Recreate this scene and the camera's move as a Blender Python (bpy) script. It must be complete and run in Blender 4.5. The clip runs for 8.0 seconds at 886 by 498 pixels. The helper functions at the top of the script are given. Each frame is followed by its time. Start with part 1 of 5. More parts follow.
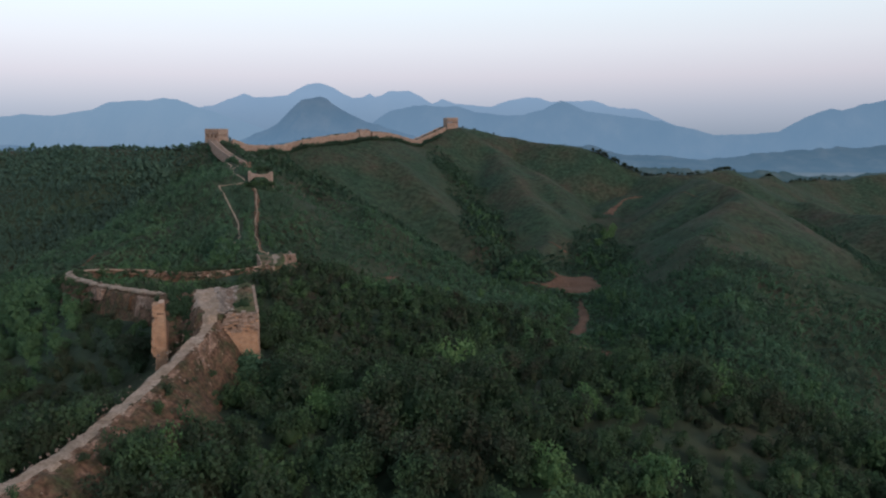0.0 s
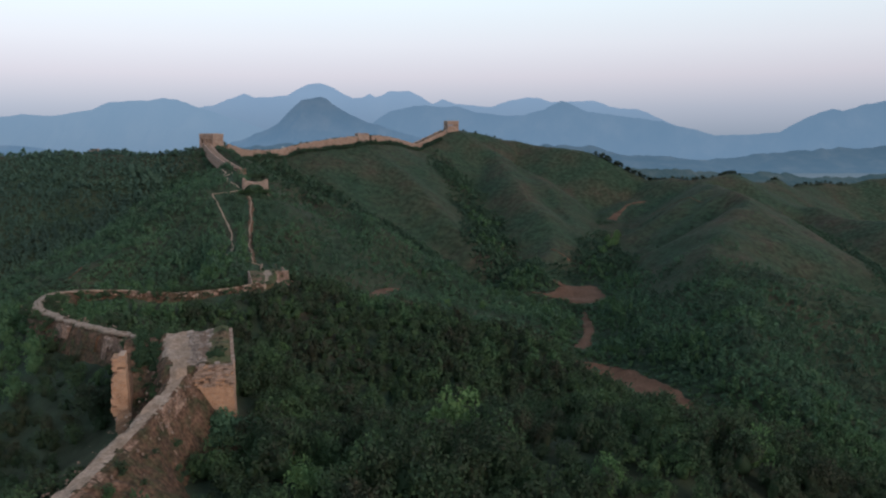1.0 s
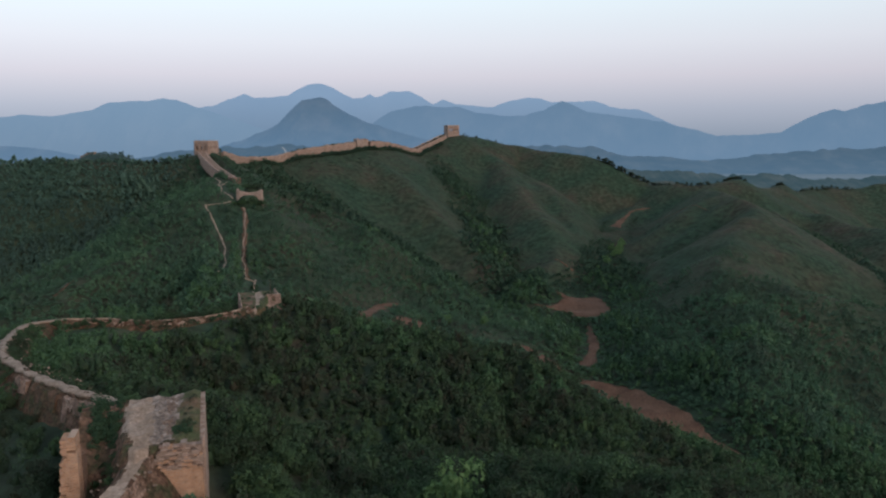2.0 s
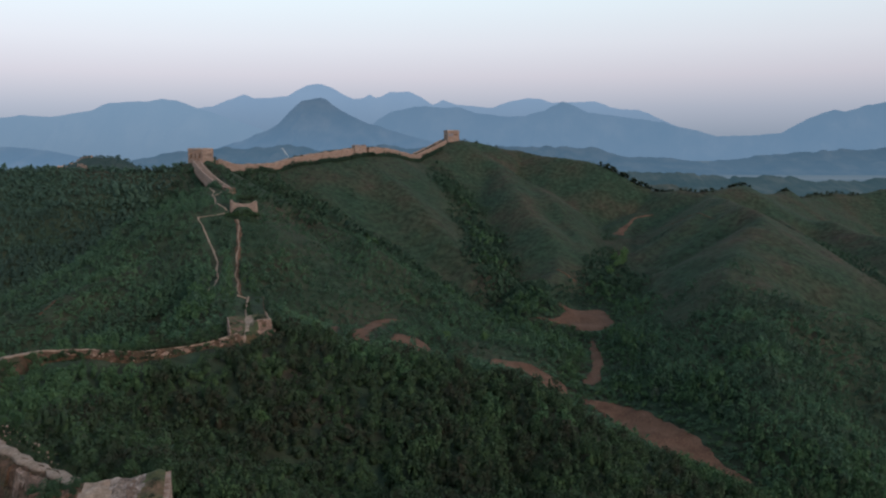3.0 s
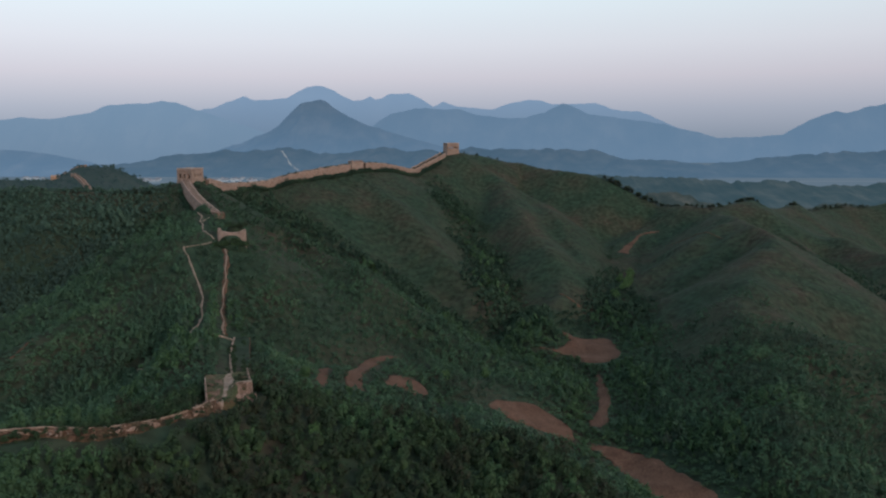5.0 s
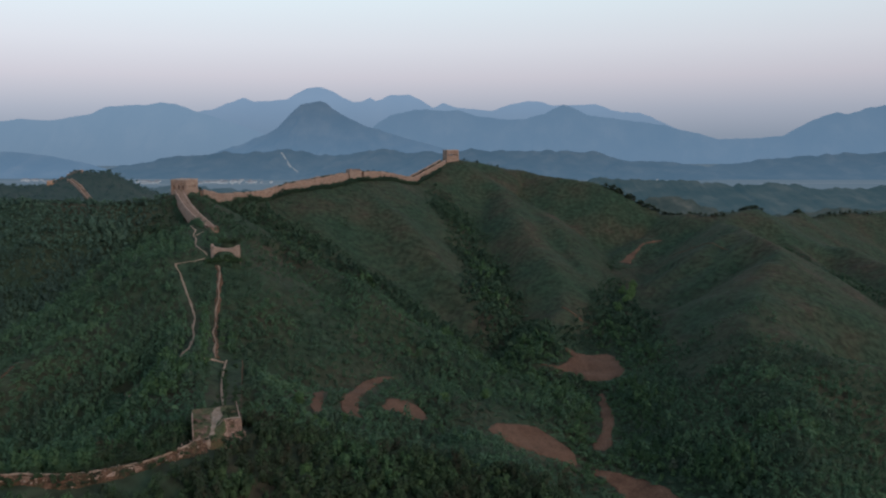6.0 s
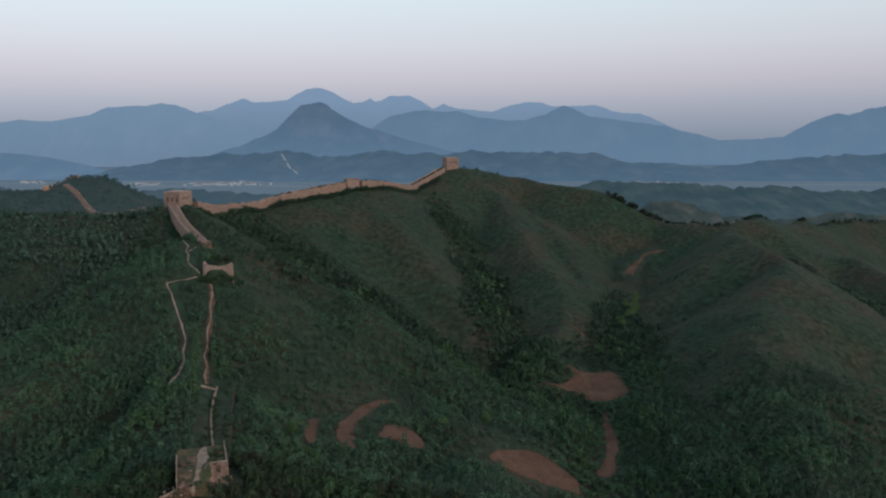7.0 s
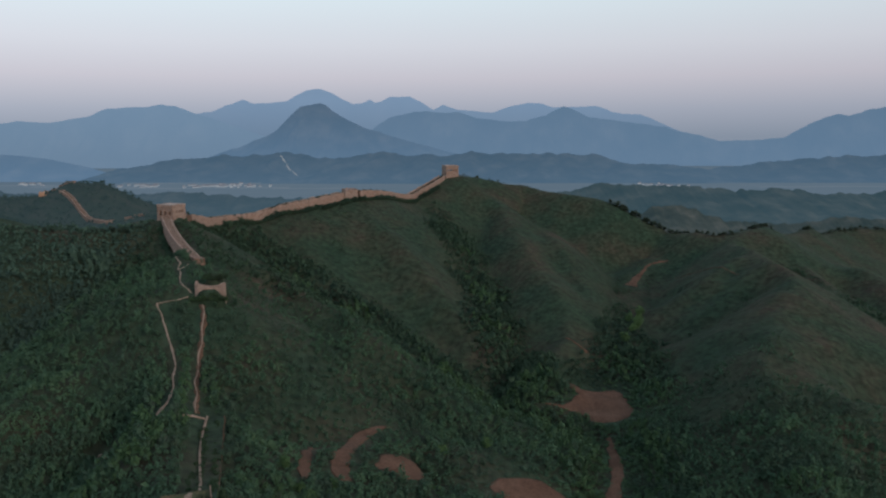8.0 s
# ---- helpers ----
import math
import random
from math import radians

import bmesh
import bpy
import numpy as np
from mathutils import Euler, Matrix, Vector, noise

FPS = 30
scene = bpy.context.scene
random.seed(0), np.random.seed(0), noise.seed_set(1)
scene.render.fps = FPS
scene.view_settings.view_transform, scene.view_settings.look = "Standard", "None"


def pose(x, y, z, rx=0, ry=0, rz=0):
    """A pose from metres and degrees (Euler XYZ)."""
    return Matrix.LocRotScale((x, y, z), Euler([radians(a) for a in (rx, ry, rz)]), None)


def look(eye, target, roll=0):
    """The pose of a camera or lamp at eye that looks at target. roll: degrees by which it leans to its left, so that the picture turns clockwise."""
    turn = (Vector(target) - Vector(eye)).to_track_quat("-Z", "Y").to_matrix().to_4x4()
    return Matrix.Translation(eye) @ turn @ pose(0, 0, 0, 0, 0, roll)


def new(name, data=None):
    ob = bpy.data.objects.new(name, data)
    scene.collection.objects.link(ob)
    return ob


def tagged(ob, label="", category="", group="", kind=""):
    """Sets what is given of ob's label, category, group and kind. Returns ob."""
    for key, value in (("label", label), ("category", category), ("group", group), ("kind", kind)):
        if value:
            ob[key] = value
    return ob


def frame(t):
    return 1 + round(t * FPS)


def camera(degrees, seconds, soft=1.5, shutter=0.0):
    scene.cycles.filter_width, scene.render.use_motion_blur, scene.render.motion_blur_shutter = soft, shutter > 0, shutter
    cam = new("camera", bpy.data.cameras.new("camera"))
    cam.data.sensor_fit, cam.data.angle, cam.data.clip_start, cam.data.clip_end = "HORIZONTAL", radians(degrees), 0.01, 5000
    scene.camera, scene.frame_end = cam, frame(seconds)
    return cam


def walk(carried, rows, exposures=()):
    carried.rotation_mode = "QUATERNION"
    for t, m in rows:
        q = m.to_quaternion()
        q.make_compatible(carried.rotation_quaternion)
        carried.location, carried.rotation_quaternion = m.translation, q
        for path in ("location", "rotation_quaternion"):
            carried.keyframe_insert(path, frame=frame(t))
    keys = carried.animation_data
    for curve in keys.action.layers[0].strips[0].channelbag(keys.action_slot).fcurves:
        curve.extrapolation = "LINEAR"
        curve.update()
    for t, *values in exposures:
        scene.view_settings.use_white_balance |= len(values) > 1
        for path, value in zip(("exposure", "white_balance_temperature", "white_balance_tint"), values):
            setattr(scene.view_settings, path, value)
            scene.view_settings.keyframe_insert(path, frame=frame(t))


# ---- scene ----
# ---- the camera and its flight ----
cam = camera(60.8, 8.0, soft=2.2)
METRES, EYE, TILT, LEAN, TURN = 75.0, 100.0, -6.7, -0.5, 0.0
ROWS = [
    (0.0, 0.0, 0.0, 0.0, -0.02, -1.81, 0.49),
    (0.5, -0.0001, 0.0657, 0.0223, -0.0, -1.82, 0.49),
    (1.0, 0.0001, 0.125, 0.0485, 0.0, -1.82, 0.48),
    (1.5, 0.0004, 0.1852, 0.0792, 0.02, -1.83, 0.49),
    (3.0, 0.005, 0.3529, 0.172, 0.04, -1.84, 0.48),
    (3.5, 0.0075, 0.3999, 0.2039, 0.04, -1.84, 0.49),
    (4.0, 0.0098, 0.4482, 0.2381, 0.05, -1.84, 0.5),
    (4.5, 0.0126, 0.4954, 0.2737, 0.07, -1.83, 0.51),
    (6.0, 0.0204, 0.6354, 0.3769, 0.08, -1.76, 0.54),
    (6.5, 0.0225, 0.6845, 0.416, 0.07, -1.76, 0.53),
    (7.0, 0.0263, 0.7355, 0.4532, 0.09, -1.75, 0.54),
    (7.5, 0.028, 0.787, 0.4916, 0.1, -1.73, 0.56),
    (8.0, 0.0306, 0.841, 0.5305, 0.1, -1.73, 0.59),
]
walk(cam, [(t, pose(0, 0, EYE, TILT, LEAN, TURN) @ pose(METRES * x, METRES * y, METRES * z, 90 + pitch, roll, yaw)) for t, x, y, z, yaw, pitch, roll in ROWS], exposures=[(0.0, 0.10), (1.5, 0.07), (3.5, -0.02), (6.0, -0.13), (8.0, -0.22)])

# ---- dusk sky and the last of the sun ----
world = bpy.data.worlds.new("dusk_sky")
scene.world = world
world.use_nodes = True
wn, wl = world.node_tree.nodes, world.node_tree.links
wn.clear()
w_out, w_bg = wn.new("ShaderNodeOutputWorld"), wn.new("ShaderNodeBackground")
w_sky, w_mix = wn.new("ShaderNodeTexSky"), wn.new("ShaderNodeMixRGB")
w_sky.sky_type, w_sky.sun_disc = "NISHITA", False
w_sky.sun_elevation, w_sky.sun_rotation = radians(20.5), radians(136.0)
w_sky.dust_density = 3.0
w_tex, w_sep, w_ramp, w_gain = wn.new("ShaderNodeTexCoord"), wn.new("ShaderNodeSeparateXYZ"), wn.new("ShaderNodeValToRGB"), wn.new("ShaderNodeMixRGB")
wl.new(w_tex.outputs["Generated"], w_sep.inputs[0])
wl.new(w_sep.outputs["Z"], w_ramp.inputs[0])
SKY = [(0.0, (0.30, 0.36, 0.46)), (0.035, (0.44, 0.48, 0.59)), (0.075, (0.66, 0.64, 0.73)), (0.115, (0.77, 0.79, 0.87)), (0.17, (0.82, 0.93, 1.0)), (0.4, (0.62, 0.72, 0.82)), (1.0, (0.36, 0.45, 0.58))]
while len(w_ramp.color_ramp.elements) < len(SKY):
    w_ramp.color_ramp.elements.new(0.5)
for e, (at, colour) in zip(w_ramp.color_ramp.elements, SKY):
    e.position, e.color = at, (*colour, 1)
w_gain.blend_type, w_gain.inputs[0].default_value, w_gain.inputs[2].default_value = "MULTIPLY", 1.0, (0.12, 0.12, 0.12, 1)
wl.new(w_sky.outputs[0], w_gain.inputs[1])
w_mix.inputs[0].default_value = 0.9
wl.new(w_gain.outputs[0], w_mix.inputs[1])
wl.new(w_ramp.outputs[0], w_mix.inputs[2])
wl.new(w_mix.outputs[0], w_bg.inputs[0])
w_side = wn.new("ShaderNodeMapRange")
for socket, value in (("From Min", -0.6), ("From Max", 0.6), ("To Min", 1.1), ("To Max", 0.96)):
    w_side.inputs[socket].default_value = value
wl.new(w_sep.outputs["X"], w_side.inputs["Value"])
wl.new(w_side.outputs[0], w_bg.inputs[1])
wl.new(w_bg.outputs[0], w_out.inputs[0])

sun_data = bpy.data.lights.new("sun", "SUN")
sun_data.energy, sun_data.angle, sun_data.color = 1.55, radians(16), (1.0, 0.76, 0.62)
sun = new("sun", sun_data)
sun.matrix_world = look((128, -72, 68), (0, 60, 0))

# ---- materials ----
def shade(name, colours, size, roughness=0.9, bump=0.0, bump_size=None, fine=0.0, fine_size=0.3, island=0.0, spread=0.0, gloss=0.2):
    """A procedural surface: colours mixed by noise of that wave length in metres, fine grain, and relief."""
    m = bpy.data.materials.new(name)
    m.use_nodes = True
    n, l = m.node_tree.nodes, m.node_tree.links
    b = n["Principled BSDF"]
    b.inputs["Roughness"].default_value = roughness
    b.inputs["Specular IOR Level"].default_value = gloss
    g = n.new("ShaderNodeNewGeometry")
    t = n.new("ShaderNodeTexNoise")
    t.inputs["Scale"].default_value, t.inputs["Detail"].default_value, t.inputs["Roughness"].default_value = 1 / size, 5, 0.6
    l.new(g.outputs["Position"], t.inputs["Vector"])
    value = t.outputs["Fac"]
    for amount, socket in ((island, g.outputs["Random Per Island"]), (spread, n.new("ShaderNodeObjectInfo").outputs["Random"])):
        if amount:
            s = n.new("ShaderNodeMath")
            s.operation = "MULTIPLY_ADD"
            s.inputs[1].default_value = amount
            l.new(socket, s.inputs[0])
            o = n.new("ShaderNodeMath")
            o.operation = "SUBTRACT"
            o.inputs[1].default_value = amount / 2
            l.new(value, s.inputs[2])
            l.new(s.outputs[0], o.inputs[0])
            value = o.outputs[0]
    r = n.new("ShaderNodeValToRGB")
    while len(r.color_ramp.elements) < len(colours):
        r.color_ramp.elements.new(0.5)
    for i, (e, c) in enumerate(zip(r.color_ramp.elements, colours)):
        e.position, e.color = 0.3 + 0.4 * i / max(1, len(colours) - 1), (*c, 1)
    l.new(value, r.inputs[0])
    colour = r.outputs[0]
    if fine:
        f = n.new("ShaderNodeTexNoise")
        f.inputs["Scale"].default_value, f.inputs["Detail"].default_value = 1 / fine_size, 3
        l.new(g.outputs["Position"], f.inputs["Vector"])
        k = n.new("ShaderNodeMapRange")
        k.inputs["From Min"].default_value, k.inputs["From Max"].default_value = 0.3, 0.7
        k.inputs["To Min"].default_value, k.inputs["To Max"].default_value = 1 - fine, 1 + fine
        l.new(f.outputs["Fac"], k.inputs["Value"])
        x = n.new("ShaderNodeVectorMath")
        x.operation = "SCALE"
        l.new(colour, x.inputs[0])
        l.new(k.outputs[0], x.inputs["Scale"])
        colour = x.outputs[0]
    l.new(colour, b.inputs["Base Color"])
    if bump:
        h = n.new("ShaderNodeTexNoise")
        h.inputs["Scale"].default_value, h.inputs["Detail"].default_value = 1 / (bump_size or size), 4
        l.new(g.outputs["Position"], h.inputs["Vector"])
        p = n.new("ShaderNodeBump")
        p.inputs["Strength"].default_value, p.inputs["Distance"].default_value = 0.8, bump
        l.new(h.outputs["Fac"], p.inputs["Height"])
        l.new(p.outputs[0], b.inputs["Normal"])
    return m


def brickwork(name, colours, mortar, length=0.42, course=0.13):
    """Old grey-red brick courses, weathered and stained, laid on upright faces by a box projection along the wall."""
    m = shade(name, colours, 1.6, 0.92, 0.0, fine=0.25, fine_size=0.5)
    n, l = m.node_tree.nodes, m.node_tree.links
    b = n["Principled BSDF"]
    source = b.inputs["Base Color"].links[0].from_socket
    tc, sep, add, com = n.new("ShaderNodeTexCoord"), n.new("ShaderNodeSeparateXYZ"), n.new("ShaderNodeMath"), n.new("ShaderNodeCombineXYZ")
    l.new(tc.outputs["Object"], sep.inputs[0])
    l.new(sep.outputs[0], add.inputs[0])
    l.new(sep.outputs[1], add.inputs[1])
    l.new(add.outputs[0], com.inputs[0])
    l.new(sep.outputs[2], com.inputs[1])
    k = n.new("ShaderNodeTexBrick")
    k.inputs["Scale"].default_value, k.inputs["Brick Width"].default_value, k.inputs["Row Height"].default_value = 1.0, length, course
    k.inputs["Mortar Size"].default_value, k.inputs["Mortar"].default_value = 0.018, (*mortar, 1)
    l.new(com.outputs[0], k.inputs["Vector"])
    l.new(source, k.inputs["Color1"])
    d = n.new("ShaderNodeVectorMath")
    d.operation = "SCALE"
    d.inputs["Scale"].default_value = 0.8
    l.new(source, d.inputs[0])
    l.new(d.outputs[0], k.inputs["Color2"])
    l.new(k.outputs["Color"], b.inputs["Base Color"])
    p = n.new("ShaderNodeBump")
    p.inputs["Strength"].default_value, p.inputs["Distance"].default_value, p.invert = 0.7, 0.03, True
    l.new(k.outputs["Fac"], p.inputs["Height"])
    l.new(p.outputs[0], b.inputs["Normal"])
    return m


def painted_haze_look(name, colours, size, air, share, low=-30, high=250, mist=1.2):
    """Far country behind the hills: haze painted on woods and fields as a glow, graded by height."""
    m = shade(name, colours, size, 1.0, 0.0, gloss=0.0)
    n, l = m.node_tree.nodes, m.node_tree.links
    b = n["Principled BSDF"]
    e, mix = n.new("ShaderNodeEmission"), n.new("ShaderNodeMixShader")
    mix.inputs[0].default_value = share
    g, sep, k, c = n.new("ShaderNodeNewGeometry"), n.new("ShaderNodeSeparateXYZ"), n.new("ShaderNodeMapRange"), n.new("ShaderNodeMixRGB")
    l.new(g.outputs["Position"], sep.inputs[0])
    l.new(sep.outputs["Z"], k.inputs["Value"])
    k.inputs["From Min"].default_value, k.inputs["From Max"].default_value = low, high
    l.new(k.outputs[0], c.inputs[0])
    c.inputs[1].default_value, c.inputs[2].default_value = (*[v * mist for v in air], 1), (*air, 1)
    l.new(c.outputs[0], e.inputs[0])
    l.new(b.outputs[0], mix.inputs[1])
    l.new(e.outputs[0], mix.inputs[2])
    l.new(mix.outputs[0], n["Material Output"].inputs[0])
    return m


def leafy(m, share=0.35):
    """Lets some light through the leaves."""
    n, l = m.node_tree.nodes, m.node_tree.links
    b = n["Principled BSDF"]
    t, mix = n.new("ShaderNodeBsdfTranslucent"), n.new("ShaderNodeMixShader")
    mix.inputs[0].default_value = share
    l.new(b.inputs["Base Color"].links[0].from_socket, t.inputs[0])
    l.new(b.outputs[0], mix.inputs[1])
    l.new(t.outputs[0], mix.inputs[2])
    l.new(mix.outputs[0], n["Material Output"].inputs[0])
    return m


SCRUB = shade("scrub_ground", [(0.020, 0.043, 0.026), (0.025, 0.044, 0.027), (0.034, 0.043, 0.027), (0.050, 0.042, 0.030)], 30, 1.0, 0.55, 3.0, 0.42, 2.6)
LEAF = leafy(shade("leaves", [(0.050, 0.048, 0.033), (0.036, 0.056, 0.033), (0.042, 0.080, 0.040), (0.074, 0.132, 0.058)], 7.0, 0.75, island=0.12, gloss=0.2))
# the next two leaf colours have the blue of distant haze mixed in
LEAF_MID_HAZED = leafy(shade("haze_tinted_hill_leaves", [(0.062, 0.084, 0.064), (0.055, 0.105, 0.068), (0.067, 0.136, 0.081), (0.097, 0.171, 0.092)], 15.0, 0.8, island=0.1, gloss=0.2))
LEAF_FAR_HAZED = leafy(shade("haze_tinted_scrub_leaves", [(0.036, 0.068, 0.052), (0.045, 0.086, 0.055), (0.062, 0.104, 0.065)], 24.0, 0.85, island=0.06, gloss=0.15))
LEAF_DRY = leafy(shade("dry_scrub_leaves", [(0.026, 0.060, 0.036), (0.034, 0.060, 0.037), (0.044, 0.056, 0.037), (0.062, 0.053, 0.039)], 30.0, 0.9, island=0.03, gloss=0.1))
LEAF_SHRUB = leafy(shade("slope_shrub_leaves", [(0.036, 0.076, 0.043), (0.046, 0.086, 0.048), (0.060, 0.098, 0.052)], 20.0, 0.8, island=0.1, gloss=0.15))
# bluish cast of a slope in shade, put into the leaf colour
LEAF_SHADE_BLUE = leafy(shade("shade_blue_leaves", [(0.055, 0.094, 0.082), (0.064, 0.118, 0.091), (0.082, 0.142, 0.101)], 20.0, 0.8, island=0.1, gloss=0.15))
LEAF_LUSH = leafy(shade("gully_leaves", [(0.044, 0.088, 0.048), (0.058, 0.118, 0.058), (0.078, 0.150, 0.068)], 9.0, 0.75, island=0.15, gloss=0.2))
LEAF_BRIGHT = leafy(shade("fresh_leaves", [(0.062, 0.120, 0.052), (0.086, 0.165, 0.066), (0.115, 0.200, 0.080)], 2.0, 0.7, island=0.2, spread=0.3, gloss=0.2))
BANK = shade("overgrown_bank", [(0.035, 0.047, 0.022), (0.058, 0.046, 0.028), (0.095, 0.056, 0.038), (0.15, 0.095, 0.07)], 1.6, 1.0, 0.3, 0.5, 0.5, 0.35)
PINE = shade("pine_needles", [(0.018, 0.034, 0.022), (0.036, 0.058, 0.036)], 4.0, 0.8, island=0.2)
BARK = shade("bark", [(0.05, 0.04, 0.03), (0.12, 0.095, 0.07)], 0.4, 0.95, 0.02, 0.1)
EARTH = shade("bare_red_earth", [(0.076, 0.043, 0.029), (0.105, 0.060, 0.041), (0.130, 0.078, 0.055)], 5.0, 1.0, 0.08, 0.5, 0.3, 0.6)
DUST = shade("trodden_path", [(0.167, 0.123, 0.092), (0.238, 0.180, 0.141), (0.308, 0.242, 0.198)], 1.4, 1.0, 0.05, 0.3, 0.25, 0.25)
RUBBLE = shade("rubble_and_earth", [(0.07, 0.05, 0.034), (0.145, 0.092, 0.068), (0.27, 0.19, 0.15)], 0.9, 1.0, 0.2, 0.3, 0.5, 0.2)
STONE = shade("fallen_stone", [(0.15, 0.11, 0.09), (0.26, 0.20, 0.165)], 0.5, 0.95, 0.02, 0.15, 0.2, 0.1, spread=0.4)
BRICK = brickwork("old_brick", [(0.19, 0.125, 0.095), (0.28, 0.185, 0.14), (0.36, 0.255, 0.205)], (0.28, 0.225, 0.195))
BRICK_PALE = brickwork("pale_brick", [(0.22, 0.15, 0.117), (0.30, 0.21, 0.167), (0.38, 0.28, 0.232)], (0.32, 0.26, 0.225))
BRICK_WARM = brickwork("warm_brick", [(0.29, 0.155, 0.092), (0.39, 0.225, 0.138), (0.46, 0.30, 0.205)], (0.36, 0.26, 0.20))
PAVING = shade("pale_paving", [(0.28, 0.235, 0.21), (0.42, 0.365, 0.335)], 1.0, 0.95, 0.02, 0.3, 0.2, 0.4)
RUBBLE_GREY = shade("grey_rubble", [(0.09, 0.068, 0.055), (0.17, 0.135, 0.115), (0.30, 0.25, 0.22)], 0.6, 1.0, 0.25, 0.3, 0.4, 0.2)
GRASS = shade("grassy_top", [(0.036, 0.058, 0.026), (0.066, 0.070, 0.036), (0.115, 0.076, 0.050)], 2.5, 1.0, 0.15, 0.4, 0.35, 0.3)

BRICK_RAW = brickwork("torn_brick", [(0.12, 0.075, 0.055), (0.23, 0.15, 0.115), (0.36, 0.265, 0.22)], (0.12, 0.09, 0.07), 0.4, 0.2)
RUBBLE_DECK = shade("worn_walkway", [(0.10, 0.072, 0.055), (0.17, 0.115, 0.09), (0.25, 0.185, 0.15)], 1.2, 1.0, 0.1, 0.3, 0.4, 0.3)
RED_BANK = shade("red_bank", [(0.06, 0.046, 0.028), (0.105, 0.062, 0.043), (0.155, 0.092, 0.068)], 1.8, 1.0, 0.15, 0.5, 0.4, 0.4)
